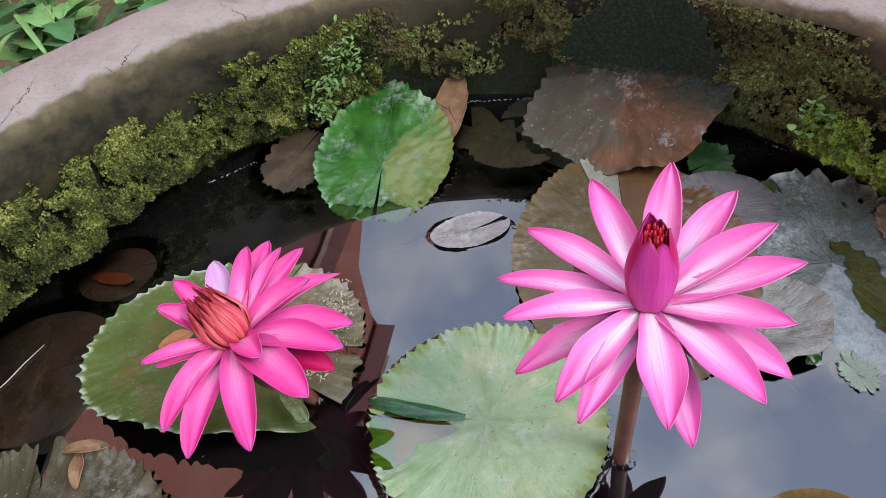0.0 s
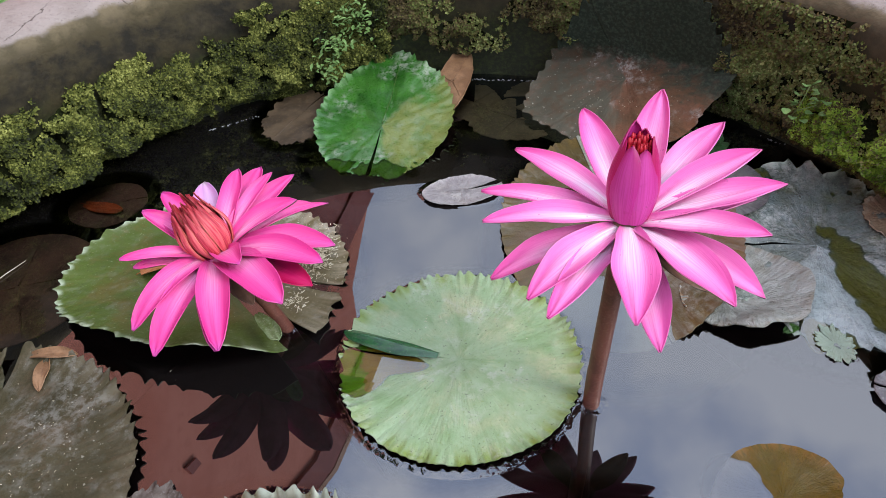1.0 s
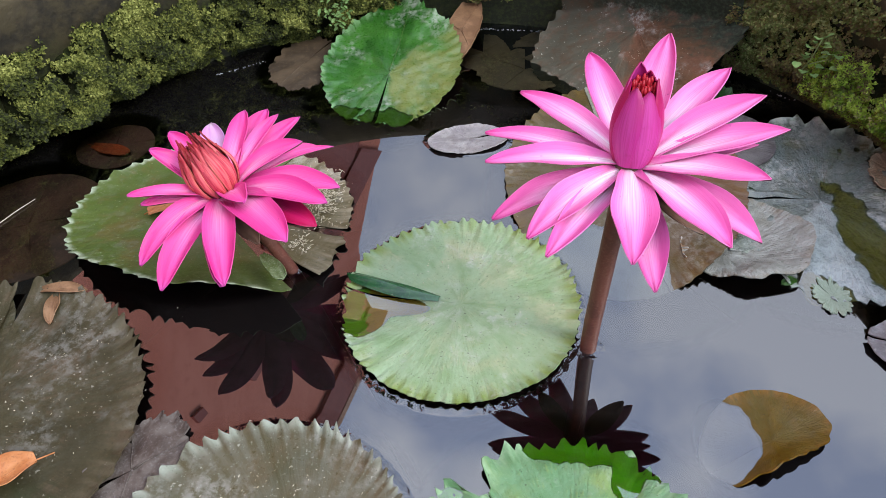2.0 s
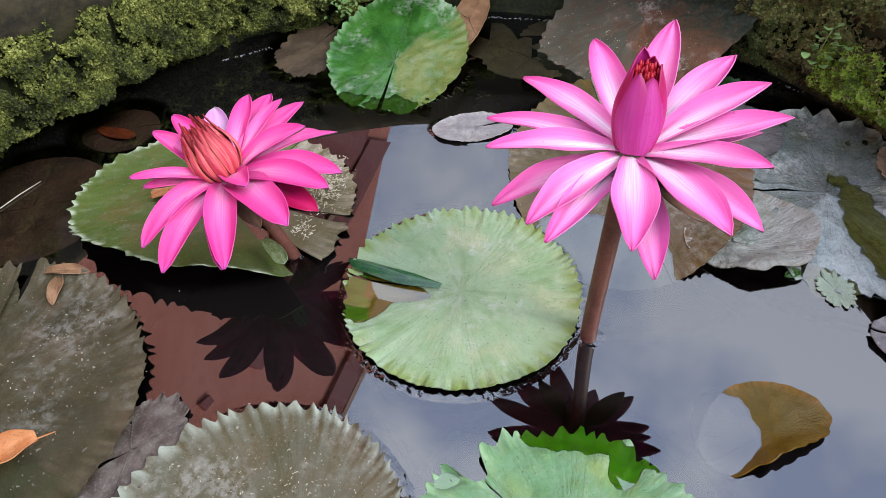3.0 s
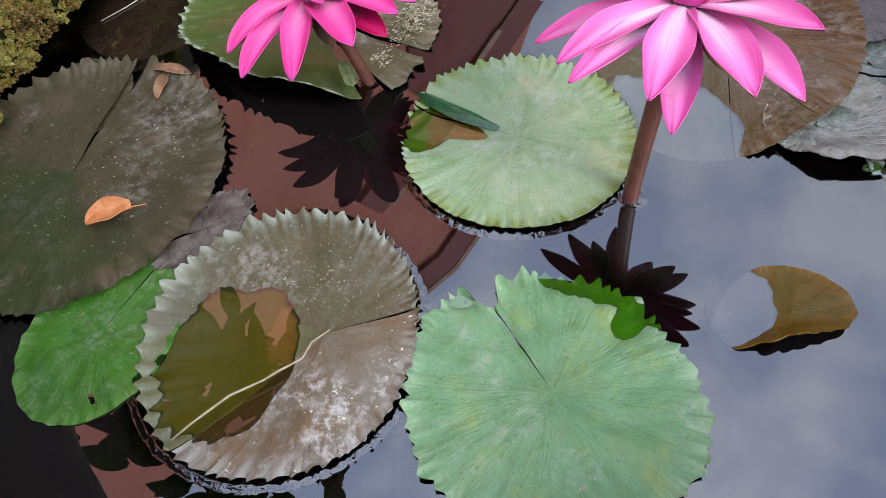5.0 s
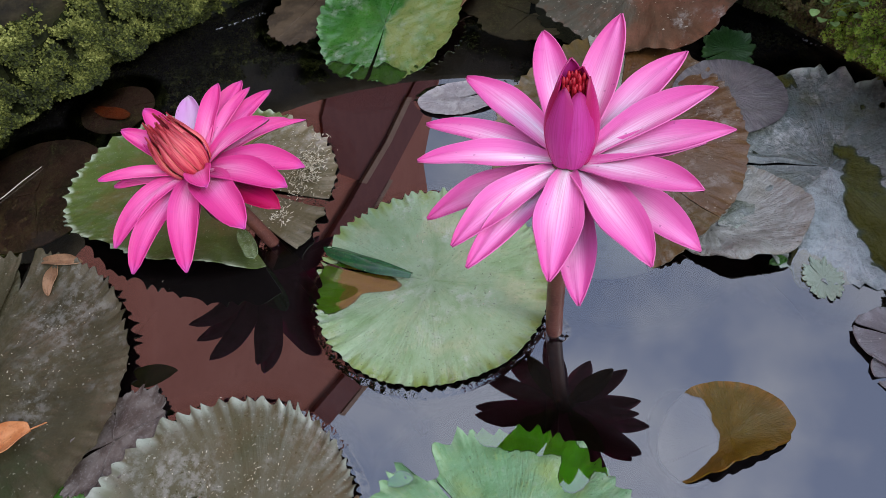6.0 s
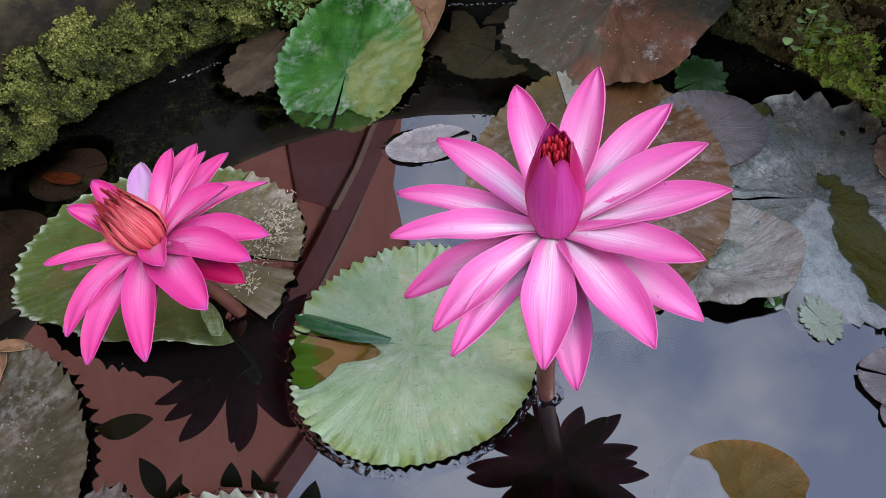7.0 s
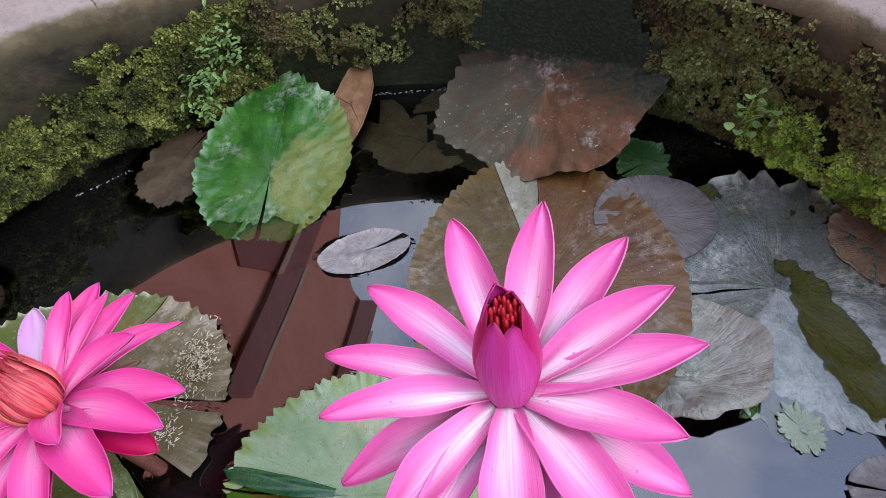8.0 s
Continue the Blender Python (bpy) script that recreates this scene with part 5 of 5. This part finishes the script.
MOSSOCHRE = island_material("ochre_moss_leaves", [lin(40, 30, 15), lin(84, 66, 28), lin(130, 108, 50), lin(104, 110, 46), lin(160, 158, 88)], 0.75, 0.05, 26)
MOSSBRIGHT = island_material("bright_green_moss_leaves", [lin(86, 116, 36), lin(126, 158, 50), lin(158, 186, 68), lin(182, 204, 96)], 0.7, 0.25, 30)


def moss_leaves(name, lo, hi, count, size, mat, seed, low=-0.006, high=0.165):
    """Many tiny rosettes of leaves standing on the lumps of the moss between two wall angles."""
    rnd = random.Random(seed)
    verts, faces = [], []
    made = 0
    while made < count:
        t, h = radians(rnd.uniform(lo, hi)), rnd.uniform(low, high)
        m = moss_cover(t, h)
        if rnd.random() > m * 1.15:
            made += 0.25
            continue
        made += 1
        p, inw = wall_point(t, h)
        rise, lump = moss_rise(p, t, h, m)
        if rnd.random() > 0.14 + 1.15 * lump:
            continue
        c = p + inw * (rise + rnd.uniform(-0.002, 0.003))
        axis = (inw * rnd.uniform(0.4, 1.0) + Vector((rnd.gauss(0, 0.35), rnd.gauss(0, 0.35), rnd.uniform(0.1, 0.9)))).normalized()
        side = axis.cross(Vector((rnd.gauss(0, 1), rnd.gauss(0, 1), rnd.gauss(0, 1)))).normalized()
        other = axis.cross(side)
        big = size * rnd.uniform(0.7, 1.35)
        turn = rnd.uniform(0, 6.3)
        for q in range(4):
            a = turn + q * 1.62 + rnd.uniform(-0.3, 0.3)
            d = (side * math.cos(a) + other * math.sin(a)) * 0.9 + axis * rnd.uniform(0.25, 0.9)
            w = (other * math.cos(a) - side * math.sin(a)) * big * rnd.uniform(0.30, 0.42)
            k = len(verts)
            verts += [c, c + d * big * 0.55 + w, c + d * big, c + d * big * 0.55 - w]
            faces += [(k, k + 1, k + 2), (k, k + 2, k + 3)]
    return mesh_of(name, verts, faces, None, (mat,), smooth=False)


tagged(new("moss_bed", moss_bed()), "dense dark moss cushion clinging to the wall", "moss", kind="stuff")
tagged(new("moss_leaves", moss_leaves("moss_leaves", 98, 168, 58000, 0.0031, MOSSGREEN, 5)), "yellow-green moss leaves on the sunny wall", "moss", kind="stuff")
tagged(new("moss_leaves", moss_leaves("moss_leaves", 164, 200, 22000, 0.0032, MOSSOCHRE, 9)), "ochre and brown-tinged moss leaves on the near wall", "moss", kind="stuff")
tagged(new("moss_leaves", moss_leaves("moss_leaves", 12, 98, 36000, 0.0031, MOSSBROWN, 6, 0.008)), "brownish green moss and liverwort on the shaded wall", "moss", kind="stuff")
tagged(new("moss_leaves", moss_leaves("moss_leaves", 18, 38, 11000, 0.0030, MOSSBRIGHT, 7, 0.016, 0.084)), "fresh green moss cushion just above the water", "moss", kind="stuff")


# ---------------------------------------------------------------- small plants
SPRIG = mottled("pale_green_sprig", lin(138, 172, 102), lin(114, 150, 82), lin(154, 180, 120), 60, 0.5, through=0.25)
SPRIGSTEM = mottled("thin_green_stem", lin(130, 150, 90), lin(110, 130, 76), lin(120, 140, 80), 60, 0.6)
WEEDLEAF = mottled("weed_leaf_green", lin(140, 184, 112), lin(112, 160, 86), lin(156, 196, 130), 26, 0.5, through=0.3)
WEEDDARK = mottled("dark_weed_leaf_green", lin(86, 138, 84), lin(70, 118, 70), lin(104, 154, 98), 26, 0.5, through=0.3)


def leaf_mesh(length, width, lobes, mat, droop=0.15):
    """A stalkless leaf along +x with a lobed outline and a folded midrib."""
    grid, uvg = [], []
    for j in range(15):
        v = j / 14
        f = math.sin(math.pi * min(v * 0.93 + 0.04, 1)) ** 0.7
        f *= 1 - 0.32 * lobes * abs(math.sin(v * math.pi * 3.5))
        row, uvr = [], []
        for i in range(5):
            u = i / 4 * 2 - 1
            row.append((length * v, u * f * width / 2, abs(u) * 0.18 * width * f - droop * length * v * v))
            uvr.append((i / 4, v))
        grid.append(row)
        uvg.append(uvr)
    return sheet("leaf", grid, uvg, 0.0005, mat)


def sprig(name, at, stems, leaf_list, label, category, mat_stem=SPRIGSTEM, group=""):
    """A small plant: stems as lists of points, leaves as (place, yaw, pitch, mesh)."""
    plant = thing(name, at, label, category, group)
    for pts, r in stems:
        part("stem", tube("stem", pts, [r * (1 - 0.5 * i / (len(pts) - 1)) for i in range(len(pts))], mat_stem, 6), plant)
    for place, yaw, pitch, me in leaf_list:
        ob = part("leaf", me, plant)
        ob.matrix_basis = pose(*place, 0, -pitch, yaw)
    return plant


ROUND = leaf_mesh(0.0085, 0.0085, 0.0, SPRIG, 0.1)
SMALL = leaf_mesh(0.007, 0.005, 0.0, SPRIG, 0.1)
BUDLEAF = leaf_mesh(0.0050, 0.0042, 0.0, SPRIG, 0.1)
TINY = [leaf_mesh(0.0085 * k, 0.0042 * k, 0.4, SPRIG, 0.2) for k in (1.0, 0.8, 0.55)]
rng = random.Random(8)
leaves = []
for k in range(5):
    f = k / 4
    for sgn in (-1, 1):
        leaves.append(((0.002 * f + sgn * (0.003 + 0.004 * (1 - f)), -0.006, 0.008 + 0.022 * f), 270 + sgn * rng.uniform(25, 75), rng.uniform(10, 55), SMALL if k % 2 else ROUND))
for dx, dz in ((-0.013, 0.004), (0.016, 0.012), (0.014, -0.002), (0.024, 0.010), (-0.004, -0.006), (0.006, -0.010), (0.020, -0.004)):
    leaves.append(((dx, -0.006, dz), rng.uniform(190, 350), rng.uniform(-10, 30), ROUND))
sprig("seedling", (0.300, 0.604, 0.078), [([(0, 0.006, -0.012), (0, -0.004, 0.004), (0.003, -0.006, 0.030)], 0.0009), ([(0, -0.004, 0.0), (0.016, -0.005, 0.006)], 0.0007)], leaves,
      "pale green seedling with round leaves growing from the moss", "seedling")
for deg, high, off, count, wide in ((107.5, 0.046, 0.030, 60, 0.010), (102.5, 0.104, 0.014, 120, 0.015), (106, 0.074, 0.022, 60, 0.010)):
    spot, inward = wall_point(radians(deg), high)
    leaves = []
    for k in range(count):
        leaves.append(((rng.gauss(0, wide), rng.gauss(0, wide * 0.4) - 0.003, rng.gauss(0, wide)), rng.uniform(190, 350), rng.uniform(-30, 40), rng.choice((TINY[0], TINY[1], TINY[2], BUDLEAF))))
    sprig("fern", spot + inward * off, [([(0, 0.01, -wide), (0, 0, 0), (0.004, -0.006, wide)], 0.0006), ([(0, 0.008, 0), (-0.006, -0.004, 0.006), (-wide, -0.006, 0.5 * wide)], 0.0005)], leaves,
          "bright pale green leafy tuft on the mossy wall", "fern", group="fern tufts on the wall")

LOBED = leaf_mesh(0.060, 0.050, 0.7, WEEDLEAF, 0.25)
LOBEDDARK = leaf_mesh(0.062, 0.046, 0.7, WEEDDARK, 0.3)
BLADE = leaf_mesh(0.14, 0.008, 0.0, WEEDLEAF, 0.5)
for wi in range(12):
    a = radians(92 + 8.5 * wi)
    far = 0.68 + 0.10 * (wi % 2)
    bx, by = CX + far * math.cos(a), CY + far * math.sin(a)
    stems, leaves = [], []
    for s in range(6):
        ex, ey, ez = rng.gauss(0, 0.05), rng.gauss(0, 0.04), rng.uniform(0.40, 0.53)
        stems.append(([(0, 0, 0), (ex * 0.5, ey * 0.5, ez * 0.6), (ex, ey, ez)], 0.0025))
        for k in range(14):
            f = rng.uniform(0.72, 1.02)
            leaves.append(((ex * f + rng.gauss(0, 0.012), ey * f + rng.gauss(0, 0.012), ez * f), rng.uniform(0, 360), rng.uniform(-10, 45), LOBED if (wi + k) % 3 else LOBEDDARK))
    for k in range(2):
        leaves.append(((rng.gauss(0, 0.03), rng.gauss(0, 0.03), rng.uniform(0.44, 0.53)), rng.uniform(200, 340), rng.uniform(0, 40), BLADE))
    sprig("weed", (bx, by, -0.34), stems, leaves, "leafy green weed growing outside the basin rim", "weed", group="weeds beyond the rim")
